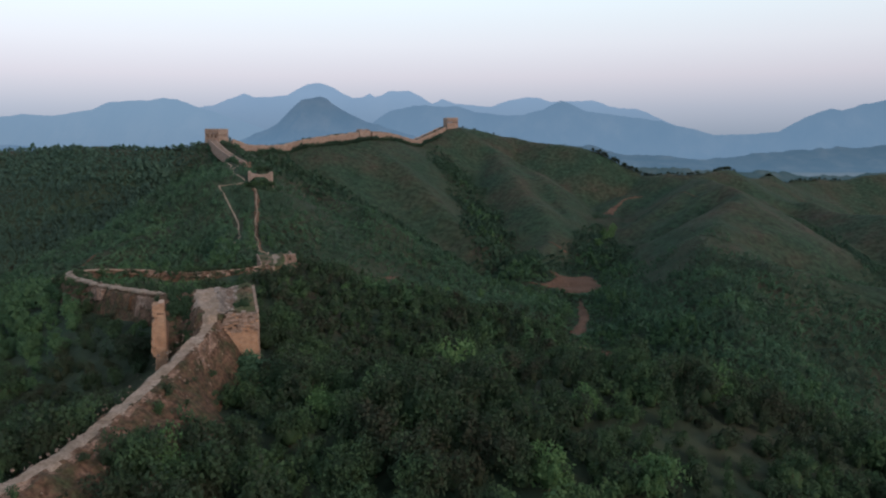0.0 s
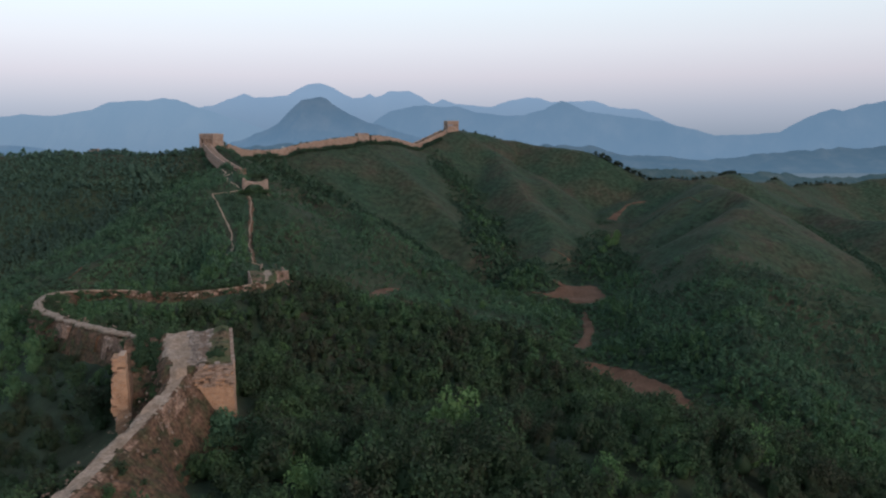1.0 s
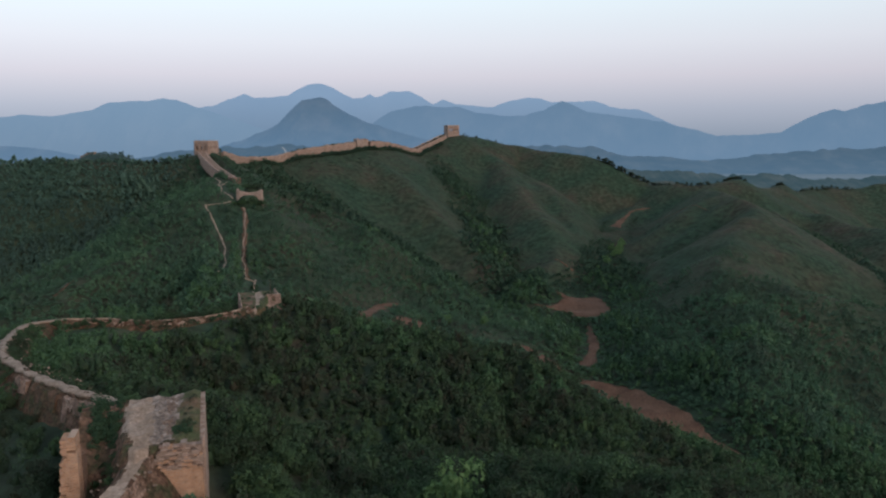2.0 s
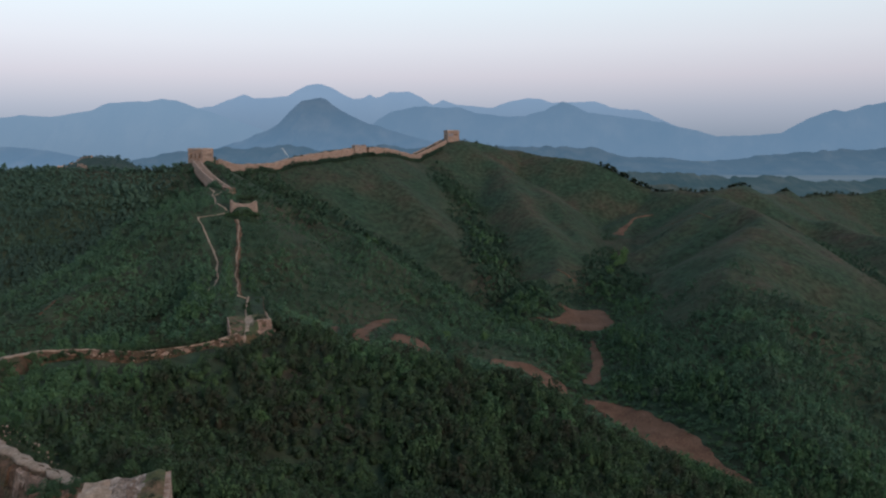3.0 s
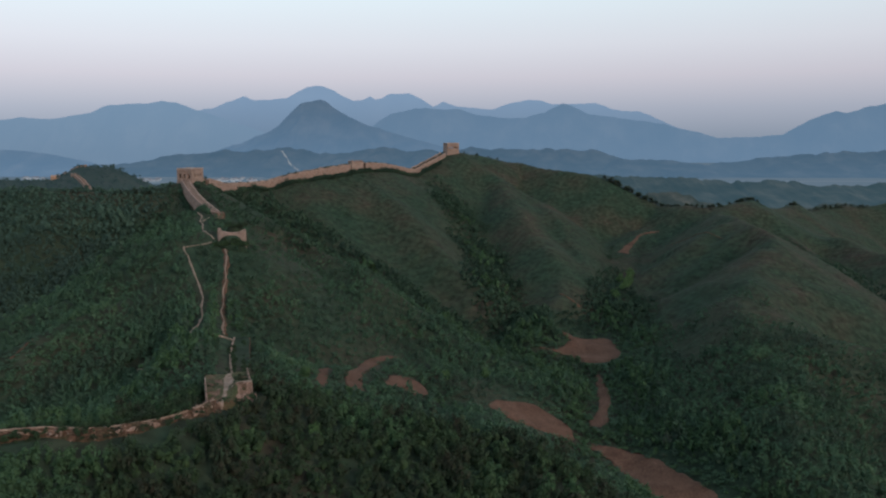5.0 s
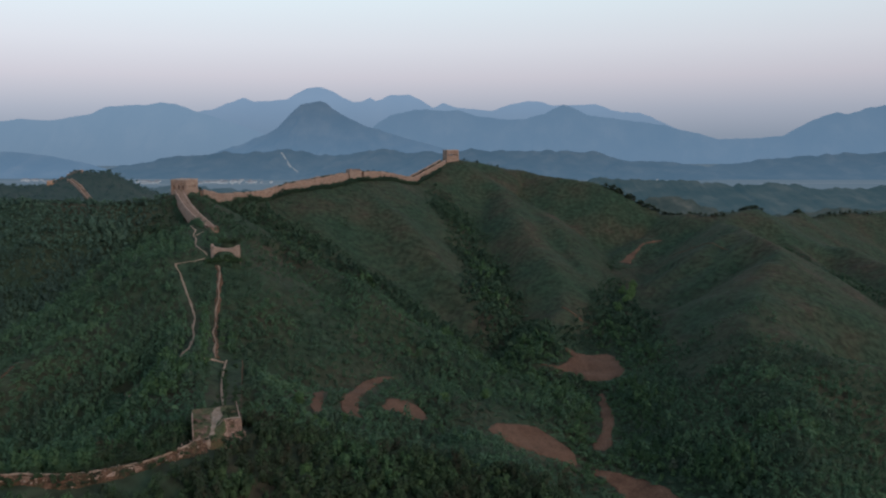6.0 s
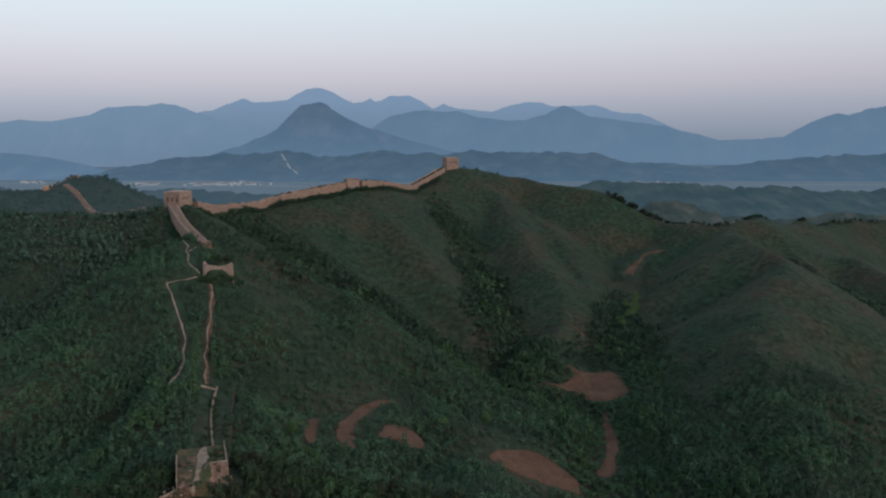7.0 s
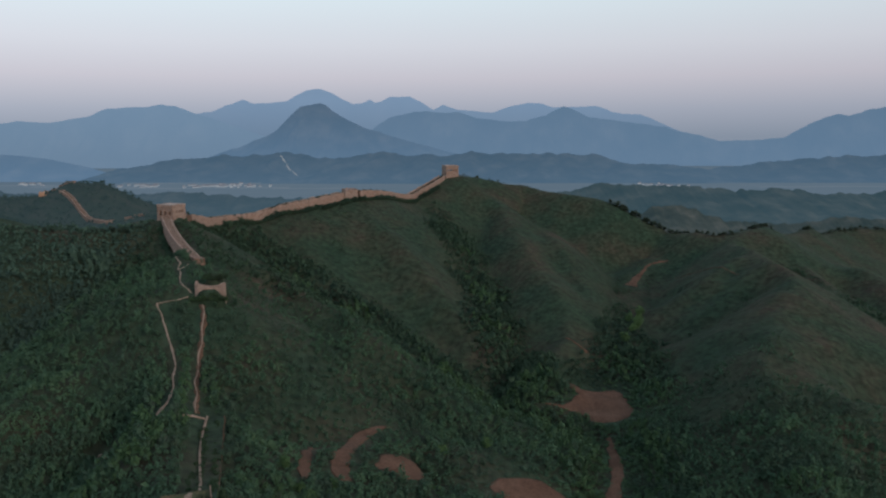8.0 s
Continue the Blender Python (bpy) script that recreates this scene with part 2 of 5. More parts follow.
# ---- the lie of the land ----
# ridges of the hills: a slope away from the crest, then points x, y, height
RIDGES = {
    "ruin": [0.63, (-90, -90, 66.0), (-45, 0, 73.0), (-30, 44, 75.4), (-24.5, 60, 75.6), (-22.5, 73, 76.0), (-25, 80, 77.0), (-30, 89, 79.0), (-43, 99, 78.4), (-57, 114, 77.0), (-66, 134, 73.8), (-72, 149, 71.2), (-62, 160, 69.9), (-48, 167, 69.2), (-40, 184, 67.4), (-50, 210, 62.0), (-61, 235, 60.0)],
    "climb": [0.61, (-61, 235, 60.8), (-72, 275, 67.6), (-76, 306, 80.0), (-92, 340, 89.0), (-113, 385, 96.8), (-117, 395, 97.0)],
    "near": [0.40, (-30, 30, 74.0), (-24, 62, 75.0), (0, 69, 75.6), (20, 74, 76.2), (45, 84, 69.8), (75, 94, 52.5), (120, 106, 30.0)],
    "knoll": [0.32, (-40, 184, 66.0), (-15, 187, 60.0), (6, 197, 53.6), (22, 194, 51.5), (37, 198, 44.5), (55, 206, 35.0)],
    "shelf": [0.27, (-61, 240, 57.6), (-46, 243, 57.4), (-25, 262, 49.3), (-14, 280, 45.0), (2, 277, 41.8), (14, 285, 37.5)],
    "main": [0.60, (-117, 395, 97.0), (-106, 424, 90.8), (-93, 441, 91.3), (-86, 447, 93.6), (-80, 451, 96.4), (-66, 466, 98.3), (-50, 485, 100.8), (-35, 507, 98.4), (-20, 530, 93.6), (6, 577, 107.0), (24, 584, 104.8), (40, 590, 101.6), (60, 598, 97.0), (90, 575, 91.8), (117, 560, 87.0), (145, 545, 71.0), (166, 515, 73.5), (200, 532, 77.0), (240, 560, 69.0), (290, 622, 64.0), (375, 640, 67.0), (520, 640, 60.0)],
    "right": [0.58, (200, 532, 77.0), (178, 505, 75.0), (166, 460, 73.5), (162, 415, 72.0), (152, 381, 67.3), (128, 351, 62.5), (105, 322, 57.6), (101, 300, 53.5), (98, 270, 47.5), (92, 240, 40.5), (86, 210, 31.0)],
    "right_spur": [0.52, (118, 338, 60.0), (120, 310, 54.5), (127, 294, 52.0), (140, 296, 50.5), (155, 293, 47.5), (190, 282, 40.0), (235, 262, 29.0)],
    "right_far": [0.50, (237, 526, 55.6), (242, 465, 56.5), (270, 390, 52.0), (320, 300, 45.0), (380, 200, 36.0)],
    "left": [0.50, (-117, 395, 97.0), (-150, 385, 93.0), (-190, 392, 94.3), (-225, 400, 92.3), (-300, 430, 87.0), (-420, 470, 78.0)],
    "left_spur": [0.61, (-84, 312, 85.0), (-93, 301, 82.0), (-103, 293, 75.5), (-116, 286, 67.5), (-131, 281, 61.0), (-165, 275, 48.0), (-210, 265, 36.0)],
    "left_low": [0.51, (-76, 300, 74.7), (-92, 275, 69.3), (-106, 261, 64.8), (-125, 240, 56.1), (-150, 210, 38.0)],
    "slope_one": [0.66, (-95, 350, 89.0), (-66, 371, 79.5), (-47, 351, 71.0), (-28, 329, 64.0), (-10, 323, 53.5), (8, 312, 42.5), (24, 312, 37.0)],
    "slope_two": [0.74, (-50, 482, 97.0), (-36, 462, 88.5), (-14, 438, 78.0), (3, 418, 67.5), (11, 402, 59.0), (16, 386, 50.0)],
    "slope_three": [0.70, (12, 570, 104.0), (36, 550, 91.0), (62, 520, 76.0), (76, 475, 65.0), (80, 440, 56.0), (75, 410, 47.0), (64, 386, 42.0)],
    "slope_four": [0.66, (40, 545, 88.0), (46, 490, 76.0), (52, 440, 63.0), (57, 405, 52.0), (58, 386, 47.0), (52, 366, 44.0), (43, 350, 41.0)],
    "right_rib": [0.60, (143, 378, 67.5), (126, 362, 60.0), (108, 352, 50.0), (92, 346, 40.0)],
    "right_rib_far": [0.60, (150, 442, 72.0), (132, 430, 63.0), (113, 425, 52.0)],
    "valley_head": [0.35, (128, 508, 61.0), (107, 478, 53.5), (98, 445, 49.2), (88, 412, 44.8), (80, 385, 40.5)],
    "watch_hill": [0.50, (-470, 810, 76.0), (-411, 846, 72.0), (-393, 845, 80.0), (-382, 841, 87.5), (-350, 843, 86.5), (-320, 850, 72.0), (-270, 850, 50.0)],
    "watch_saddle": [0.45, (-405, 843, 74.0), (-363, 809, 63.0), (-338, 780, 56.0), (-306, 750, 54.0), (-281, 738, 59.0), (-252, 715, 66.0), (-200, 640, 66.0), (-150, 520, 78.0), (-118, 405, 95.0)],
    "west_hill": [0.40, (-640, 700, 80.0), (-500, 690, 78.0), (-400, 700, 74.0), (-340, 690, 60.0)],
}
# gullies: half width of the floor, slope of the sides, then points x, y, height
GULLIES = {
    "valley": [5.0, 0.58, (124, 504, 63.0), (108, 478, 53.0), (98, 445, 49.5), (88, 412, 45.0), (80, 385, 40.5), (70, 347, 33.5), (60, 319, 31.6), (55, 295, 30.0), (50, 270, 27.5), (50, 254, 26.8), (60, 240, 26.0), (67, 217, 25.0), (74, 202, 23.8), (92, 180, 19.0), (130, 140, 8.0), (190, 80, -5.0)],
    "left_gully": [2.5, 0.61, (-128, 352, 75.0), (-143, 325, 58.0), (-165, 298, 44.0), (-185, 250, 30.0), (-205, 150, 12.0), (-215, 0, -5.0)],
    "gully_one": [1.5, 0.68, (-88, 412, 81.0), (-60, 397, 66.5), (-35, 383, 56.0), (-8, 364, 46.0), (12, 342, 39.0), (48, 327, 32.5)],
    "gully_two": [1.5, 0.68, (5, 505, 80.0), (20, 455, 58.0), (25, 415, 50.0), (27, 386, 46.0), (30, 362, 40.5), (42, 340, 35.0), (58, 333, 32.0)],
    "hollow": [2.0, 0.90, (-74, 262, 64.0), (-80, 242, 51.5), (-86, 222, 47.5), (-104, 190, 42.0), (-135, 150, 28.0)],
    "right_nook_far": [1.0, 0.66, (138, 404, 58.0), (118, 393, 48.0), (93, 388, 39.5)],
    "right_gully": [2.5, 0.56, (196, 478, 57.0), (208, 405, 47.0), (212, 330, 36.0), (225, 250, 24.0), (240, 150, 5.0)],
}


def lattice(ix, iy, seed):
    n = (ix.astype(np.int64) * 374761393 + iy.astype(np.int64) * 668265263 + seed * 974711) & 0x7FFFFFFF
    n = ((n ^ (n >> 13)) * 1274126177) & 0x7FFFFFFF
    return ((n ^ (n >> 16)) & 0xFFFF) / 65535.0 * 2 - 1


def rough(x, y, size, seed=0, octaves=4):
    """Soft noise of that wave length, from -1 to 1."""
    total, gain = np.zeros_like(x, dtype=float), 1.0
    for k in range(octaves):
        u, v = x / size * 2 ** k + 17.3 * k, y / size * 2 ** k - 9.1 * k
        iu, iv = np.floor(u), np.floor(v)
        fu, fv = u - iu, v - iv
        fu, fv = fu * fu * (3 - 2 * fu), fv * fv * (3 - 2 * fv)
        a, b = lattice(iu, iv, seed + k), lattice(iu + 1, iv, seed + k)
        c, d = lattice(iu, iv + 1, seed + k), lattice(iu + 1, iv + 1, seed + k)
        total += gain * ((a * (1 - fu) + b * fu) * (1 - fv) + (c * (1 - fu) + d * fu) * fv)
        gain *= 0.5
    return total / 1.7


def along(points, x, y):
    """Distance from a line of points, and the line's height at the nearest place, for each x, y."""
    best, high = np.full(x.shape, 1e9), np.zeros(x.shape)
    for (ax, ay, az), (bx, by, bz) in zip(points, points[1:]):
        dx, dy = bx - ax, by - ay
        s = np.clip(((x - ax) * dx + (y - ay) * dy) / (dx * dx + dy * dy), 0, 1)
        d = np.hypot(x - ax - s * dx, y - ay - s * dy)
        near = d < best
        best, high = np.where(near, d, best), np.where(near, az + s * (bz - az), high)
    return best, high


def height(x, y, detail=True):
    """Height of the ground at x, y (arrays)."""
    x, y = np.asarray(x, float), np.asarray(y, float)
    wx = x + 5 * rough(x, y, 60, 5, 2) * detail
    wy = y + 5 * rough(x, y, 60, 9, 2) * detail
    total = np.zeros(x.shape)
    top = np.full(x.shape, -60.0)
    SOFT = 1.4
    parts = []
    for slope, *points in RIDGES.values():
        d, z = along(points, wx, wy)
        h = z - slope * d * d / (d + 7)
        parts.append(np.maximum(h, -60))
    top = np.max(parts, axis=0)
    for h in parts:
        total += np.exp((h - top) / SOFT)
    h = top + SOFT * np.log(total) - 0.3
    for width, slope, *points in GULLIES.values():
        d, z = along(points, wx, wy)
        cut = z + slope * (np.sqrt(np.maximum(d - width, 0) ** 2 + 9) - 3)
        k = np.clip(0.5 + 0.5 * (cut - h) / 4, 0, 1)
        h = cut * (1 - k) + h * k - 4 * k * (1 - k) * 0.5
    far = np.clip((np.hypot(x, y - 350) - 480) / 500, 0, 1)
    floor = -25 + 6 * rough(x, y, 400, 3, 3)
    h = np.maximum(h, floor)
    if detail:
        ribs = 1 - 2.2 * np.abs(rough(x, y * 0.6, 46, 55, 2))
        h = h + (1.3 + 2.2 * np.clip((x - 70) / 40 + np.clip((y - 380) / 40, 0, 1), 0, 1)) * (ribs - 0.45) * np.clip((y - 150) / 80, 0, 1) * np.clip(1 - far, 0.4, 1)
        h = h + 1.3 * rough(x, y, 34, 21, 3) * np.clip(1 - far, 0.3, 1) + 0.35 * rough(x, y, 7, 33, 2)
    return h


def lines(first, last, near_a, near_b, step, grow):
    """Grid lines: an even step between near_a and near_b, wider and wider outside."""
    out = list(np.arange(near_a, near_b + step, step))
    s = step
    while out[-1] < last:
        s *= grow
        out.append(out[-1] + s)
    s = step
    while out[0] > first:
        s *= grow
        out.insert(0, out[0] - s)
    return np.array(out)


def grid_mesh(name, x, y, z, material, smooth=True):
    """A sheet from grids of x, y and z."""
    rows, cols = x.shape
    me = bpy.data.meshes.new(name)
    i = np.arange(rows * cols).reshape(rows, cols)
    quads = np.stack([i[:-1, :-1], i[:-1, 1:], i[1:, 1:], i[1:, :-1]], -1).reshape(-1, 4)
    me.vertices.add(rows * cols)
    me.vertices.foreach_set("co", np.stack([x, y, z], -1).reshape(-1).astype(np.float32))
    me.loops.add(quads.size)
    me.loops.foreach_set("vertex_index", quads.reshape(-1).astype(np.int32))
    me.polygons.add(len(quads))
    me.polygons.foreach_set("loop_start", np.arange(0, quads.size, 4, dtype=np.int32))
    me.polygons.foreach_set("use_smooth", np.full(len(quads), smooth))
    me.materials.append(material)
    me.update()
    me.validate()
    return me


gx, gy = np.meshgrid(lines(-1500, 1500, -240, 240, 1.9, 1.05), lines(-500, 690, 30, 420, 1.9, 1.02))
tagged(new("ground", grid_mesh("ground", gx, gy, height(gx, gy), SCRUB)), "steep hills of dark green scrub and brown grass", "ground", kind="structure")

# ---- the far country ----
# each range: distance, width of its slope, roughness, painted haze colour, share of haze, crest as x and height
def crest(y, pairs):
    """Crest points from bearings (sideways and up per metre of distance)."""
    return [(a * y, 116 + b * y) for a, b in pairs]


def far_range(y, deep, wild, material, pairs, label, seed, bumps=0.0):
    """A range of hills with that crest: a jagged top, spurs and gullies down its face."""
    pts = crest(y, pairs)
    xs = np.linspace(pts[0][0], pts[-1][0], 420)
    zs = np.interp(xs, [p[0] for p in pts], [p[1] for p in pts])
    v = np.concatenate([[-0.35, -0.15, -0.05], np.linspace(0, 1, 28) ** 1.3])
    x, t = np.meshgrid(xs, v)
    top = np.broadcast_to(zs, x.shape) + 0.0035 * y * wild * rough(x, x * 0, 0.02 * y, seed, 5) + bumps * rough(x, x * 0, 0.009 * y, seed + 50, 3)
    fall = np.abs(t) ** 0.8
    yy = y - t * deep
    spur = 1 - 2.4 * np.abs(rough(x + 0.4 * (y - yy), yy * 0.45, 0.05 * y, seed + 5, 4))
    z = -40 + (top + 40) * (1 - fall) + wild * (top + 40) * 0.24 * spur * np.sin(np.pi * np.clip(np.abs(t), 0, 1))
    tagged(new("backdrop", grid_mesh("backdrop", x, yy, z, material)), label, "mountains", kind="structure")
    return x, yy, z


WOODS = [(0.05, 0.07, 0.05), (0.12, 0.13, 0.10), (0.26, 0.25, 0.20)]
# mountain haze is emission on the slopes themselves; no air is built
FAR_A = painted_haze_look("haze_glow_farthest", WOODS, 320, (0.232, 0.350, 0.520), 0.92, 60, 360, 0.72)
FAR_B = painted_haze_look("haze_glow_far", WOODS, 200, (0.140, 0.240, 0.375), 0.87, 0, 300, 1.05)
FAR_L = painted_haze_look("haze_glow_left", WOODS, 200, (0.200, 0.315, 0.465), 0.91, 0, 300, 0.88)
FAR_C = painted_haze_look("haze_glow_middle", WOODS, 140, (0.088, 0.160, 0.258), 0.82, -30, 330, 1.5)
FAR_D = painted_haze_look("haze_glow_hills", WOODS, 90, (0.066, 0.126, 0.200), 0.82, -30, 90, 1.3)
FAR_E = painted_haze_look("haze_glow_near_hills", WOODS, 60, (0.030, 0.066, 0.092), 0.76, -30, 60, 1.35)
FAR_G = painted_haze_look("haze_glow_low_hills", WOODS, 60, (0.046, 0.090, 0.130), 0.80, -30, 40, 1.4)
FAR_K = painted_haze_look("haze_glow_knolls", WOODS, 30, (0.016, 0.036, 0.048), 0.66, 0, 60, 1.4)
# valley fields give off a bluish glow painted as haze
FAR_F = painted_haze_look("haze_glow_fields", [(0.10, 0.12, 0.10), (0.22, 0.20, 0.17)], 120, (0.105, 0.158, 0.215), 0.86)

# thin haze over these hills is painted: about half their colour is glow
HAZED_WOODS = painted_haze_look("haze_glow_woods", [(0.03, 0.05, 0.03), (0.06, 0.085, 0.05)], 12, (0.034, 0.062, 0.076), 0.5, 20, 90, 1.3)
OUTER = painted_haze_look("haze_glow_outer_hills", [(0.03, 0.045, 0.025), (0.05, 0.06, 0.035), (0.075, 0.07, 0.05)], 14, (0.034, 0.060, 0.074), 0.6, 20, 80, 1.35)
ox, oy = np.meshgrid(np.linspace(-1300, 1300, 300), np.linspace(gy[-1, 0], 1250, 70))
tagged(new("backdrop", grid_mesh("backdrop", ox, oy, height(ox, oy) + 1.2 * rough(ox, oy, 9, 88, 2) * np.clip((oy - gy[-1, 0]) / 20, 0, 1), OUTER)), "wooded hills beyond the ridge with thin evening haze painted on", "hills", kind="structure")

far_range(4850, 90, 0.6, FAR_A, [(-0.6022, 0.0096), (-0.4849, 0.0146), (-0.3818, 0.029), (-0.2984, 0.0354), (-0.279, 0.0447), (-0.2577, 0.0518), (-0.2426, 0.0461), (-0.22, 0.0468), (-0.2011, 0.0482), (-0.1885, 0.0553), (-0.1738, 0.0624), (-0.1557, 0.0631), (-0.1413, 0.0588), (-0.1269, 0.0503), (-0.1161, 0.0453), (-0.1037, 0.0481), (-0.0942, 0.0517), (-0.087, 0.0467), (-0.0797, 0.0481), (-0.0688, 0.0545), (-0.0433, 0.0552), (-0.0289, 0.0481), (-0.0129, 0.0373), (0.0002, 0.0445), (0.0148, 0.0402), (0.033, 0.0359), (0.0621, 0.0351), (0.0839, 0.0416), (0.1093, 0.0466), (0.1275, 0.0444), (0.1421, 0.0401), (0.1748, 0.0422), (0.1966, 0.0429), (0.2187, 0.035), (0.2333, 0.0329), (0.2552, 0.0322), (0.2745, 0.0235), (0.2908, 0.0163), (0.3265, 0.0033), (0.3786, -0.0127)], "pale blue mountain range with evening haze painted on", 3)
far_range(4720, 130, 0.6, FAR_B, [(-0.1795, -0.04), (-0.1347, -0.0123), (-0.0977, 0.0094), (-0.0683, 0.0281), (-0.0354, 0.0367), (0.0002, 0.0359), (0.0221, 0.0345), (0.0439, 0.0273), (0.0731, 0.0237), (0.1096, 0.0251), (0.1314, 0.0287), (0.1436, 0.0366), (0.1544, 0.0416), (0.1676, 0.038), (0.1897, 0.0287), (0.2189, 0.025), (0.2556, 0.0185), (0.2863, 0.0171), (0.3086, 0.0091), (0.3307, 0.0055), (0.3567, -0.0032), (0.3822, -0.001), (0.4115, -0.001), (0.4405, 0.0033), (0.4688, 0.0177), (0.49, 0.027), (0.5078, 0.032), (0.5226, 0.0285), (0.5474, 0.0378), (0.5704, 0.0413), (0.6216, 0.0534), (0.7079, 0.0605), (0.812, 0.039)], "blue mountain range with a small peak, haze painted on", 7)
far_range(4560, 200, 0.5, FAR_L, [(-0.8641, 0.015), (-0.7187, 0.0098), (-0.6304, 0.0155), (-0.5715, 0.022), (-0.5494, 0.0241), (-0.5277, 0.0227), (-0.5095, 0.0219), (-0.4799, 0.0277), (-0.4542, 0.0313), (-0.4317, 0.0398), (-0.4098, 0.042), (-0.3807, 0.0427), (-0.3624, 0.0441), (-0.3443, 0.0434), (-0.33, 0.0383), (-0.3157, 0.0326), (-0.2855, 0.024), (-0.2582, 0.0146), (-0.2294, 0.0038), (-0.1933, -0.0122), (-0.1498, -0.0326)], "long blue mountain with evening haze painted on", 11)
far_range(4250, 300, 0.6, FAR_C, [(-0.3335, -0.0367), (-0.2885, -0.0164), (-0.2588, -0.0069), (-0.2291, 0.0039), (-0.2127, 0.014), (-0.2015, 0.0248), (-0.1917, 0.0348), (-0.1828, 0.0419), (-0.1711, 0.0441), (-0.1638, 0.0462), (-0.1579, 0.0476), (-0.1507, 0.0448), (-0.1415, 0.0369), (-0.1307, 0.0297), (-0.1192, 0.0233), (-0.0946, 0.0146), (-0.0655, 0.0038), (-0.0173, -0.0078), (0.034, -0.0224), (0.0855, -0.0399)], "steep pyramid-shaped mountain, blue with painted haze", 15)
HILLS = far_range(3200, 330, 0.9, FAR_D, [(-0.4883, -0.0717), (-0.4501, -0.0519), (-0.431, -0.0402), (-0.4019, -0.0315), (-0.365, -0.0257), (-0.3283, -0.0221), (-0.2843, -0.0185), (-0.2478, -0.0171), (-0.2258, -0.0156), (-0.2039, -0.0135), (-0.1894, -0.0171), (-0.1603, -0.0207), (-0.1238, -0.0186), (-0.0755, -0.0157), (-0.0318, -0.0179), (0.0003, -0.0172), (0.0368, -0.0151), (0.0733, -0.0151), (0.1098, -0.0158), (0.1463, -0.0173), (0.1901, -0.0173), (0.2121, -0.0231), (0.2342, -0.0275), (0.2525, -0.029), (0.3075, -0.0326), (0.3443, -0.0363), (0.3807, -0.0327), (0.4169, -0.0269), (0.4837, -0.0218), (0.5726, -0.019), (0.7045, -0.0104)], "low wooded hills with blue haze painted on", 19, 4)
far_range(3250, 200, 0.5, FAR_C, [(-0.864, -0.0167), (-0.6814, -0.0154), (-0.5721, -0.0176), (-0.5429, -0.0184), (-0.5175, -0.0206), (-0.4923, -0.0249), (-0.4636, -0.0322), (-0.4276, -0.0424)], "low wooded hills with blue haze painted on", 23)
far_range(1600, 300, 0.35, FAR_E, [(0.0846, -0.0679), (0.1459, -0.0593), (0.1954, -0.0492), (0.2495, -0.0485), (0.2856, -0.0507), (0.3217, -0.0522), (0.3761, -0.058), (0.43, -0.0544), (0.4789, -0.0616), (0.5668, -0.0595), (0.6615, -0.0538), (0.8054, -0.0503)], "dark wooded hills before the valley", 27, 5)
far_range(1500, 260, 0.5, FAR_G, [(-0.7442, -0.0596), (-0.5638, -0.0561), (-0.4779, -0.0634), (-0.3983, -0.0591), (-0.3262, -0.0577), (-0.2759, -0.0614), (-0.2184, -0.0643), (-0.1607, -0.0672), (-0.1031, -0.0723), (-0.031, -0.0817)], "low wooded hills with blue haze painted on", 29, 5)
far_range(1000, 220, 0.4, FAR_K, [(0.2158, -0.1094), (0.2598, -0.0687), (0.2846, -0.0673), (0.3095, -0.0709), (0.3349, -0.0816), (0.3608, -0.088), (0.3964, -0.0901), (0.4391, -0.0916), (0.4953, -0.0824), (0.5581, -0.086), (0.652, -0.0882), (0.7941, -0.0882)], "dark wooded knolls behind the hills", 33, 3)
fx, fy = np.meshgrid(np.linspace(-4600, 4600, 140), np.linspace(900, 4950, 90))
tagged(new("backdrop", grid_mesh("backdrop", fx, fy, -32 + 5 * rough(fx, fy, 500, 41, 3) - 15 * np.clip((fy - 2780) / 80, 0, 1), FAR_F)), "wide valley floor with fields, evening haze painted on", "valley", kind="structure")


# a pale stretch of wall on the far foothill
sx, sy, sz = HILLS
bend = [(int(round(419 * (a + 0.4883) / 1.1928)), 3 + j) for a, j in ((-0.206, 5), (-0.203, 8), (-0.197, 11), (-0.188, 14), (-0.178, 16))]
far_wall = bpy.data.meshes.new("far_wall")
strip = []
for i, j in bend:
    c = Vector((sx[j, i], sy[j, i], sz[j, i] + 2.5))
    strip += [c + Vector((-3.5, 0, -12)), c + Vector((-3.5, 0, 0)), c + Vector((3.5, 2, 0)), c + Vector((3.5, 2, -12))]
far_wall.from_pydata(strip, [], [(4 * k + a, 4 * k + b, 4 * k + 4 + b, 4 * k + 4 + a) for k in range(len(bend) - 1) for a, b in ((0, 1), (1, 2), (2, 3))])
# most of the far wall's colour is haze, emitted by the brick
far_wall.materials.append(painted_haze_look("haze_glow_wall", [(0.3, 0.27, 0.24), (0.4, 0.36, 0.32)], 20, (0.19, 0.24, 0.29), 0.75))
tagged(new("far_wall", far_wall), "pale stretch of wall on a far foothill, haze painted on", "wall", kind="structure")

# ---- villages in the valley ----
# plaster, tiles and stubble emit a blue-grey that stands in for haze
PLASTER = painted_haze_look("haze_glow_plaster", [(0.5, 0.5, 0.5), (0.7, 0.68, 0.66)], 30, (0.20, 0.25, 0.30), 0.7)
TILES = painted_haze_look("haze_glow_tiles", [(0.16, 0.14, 0.14), (0.30, 0.20, 0.17)], 30, (0.12, 0.165, 0.215), 0.65)
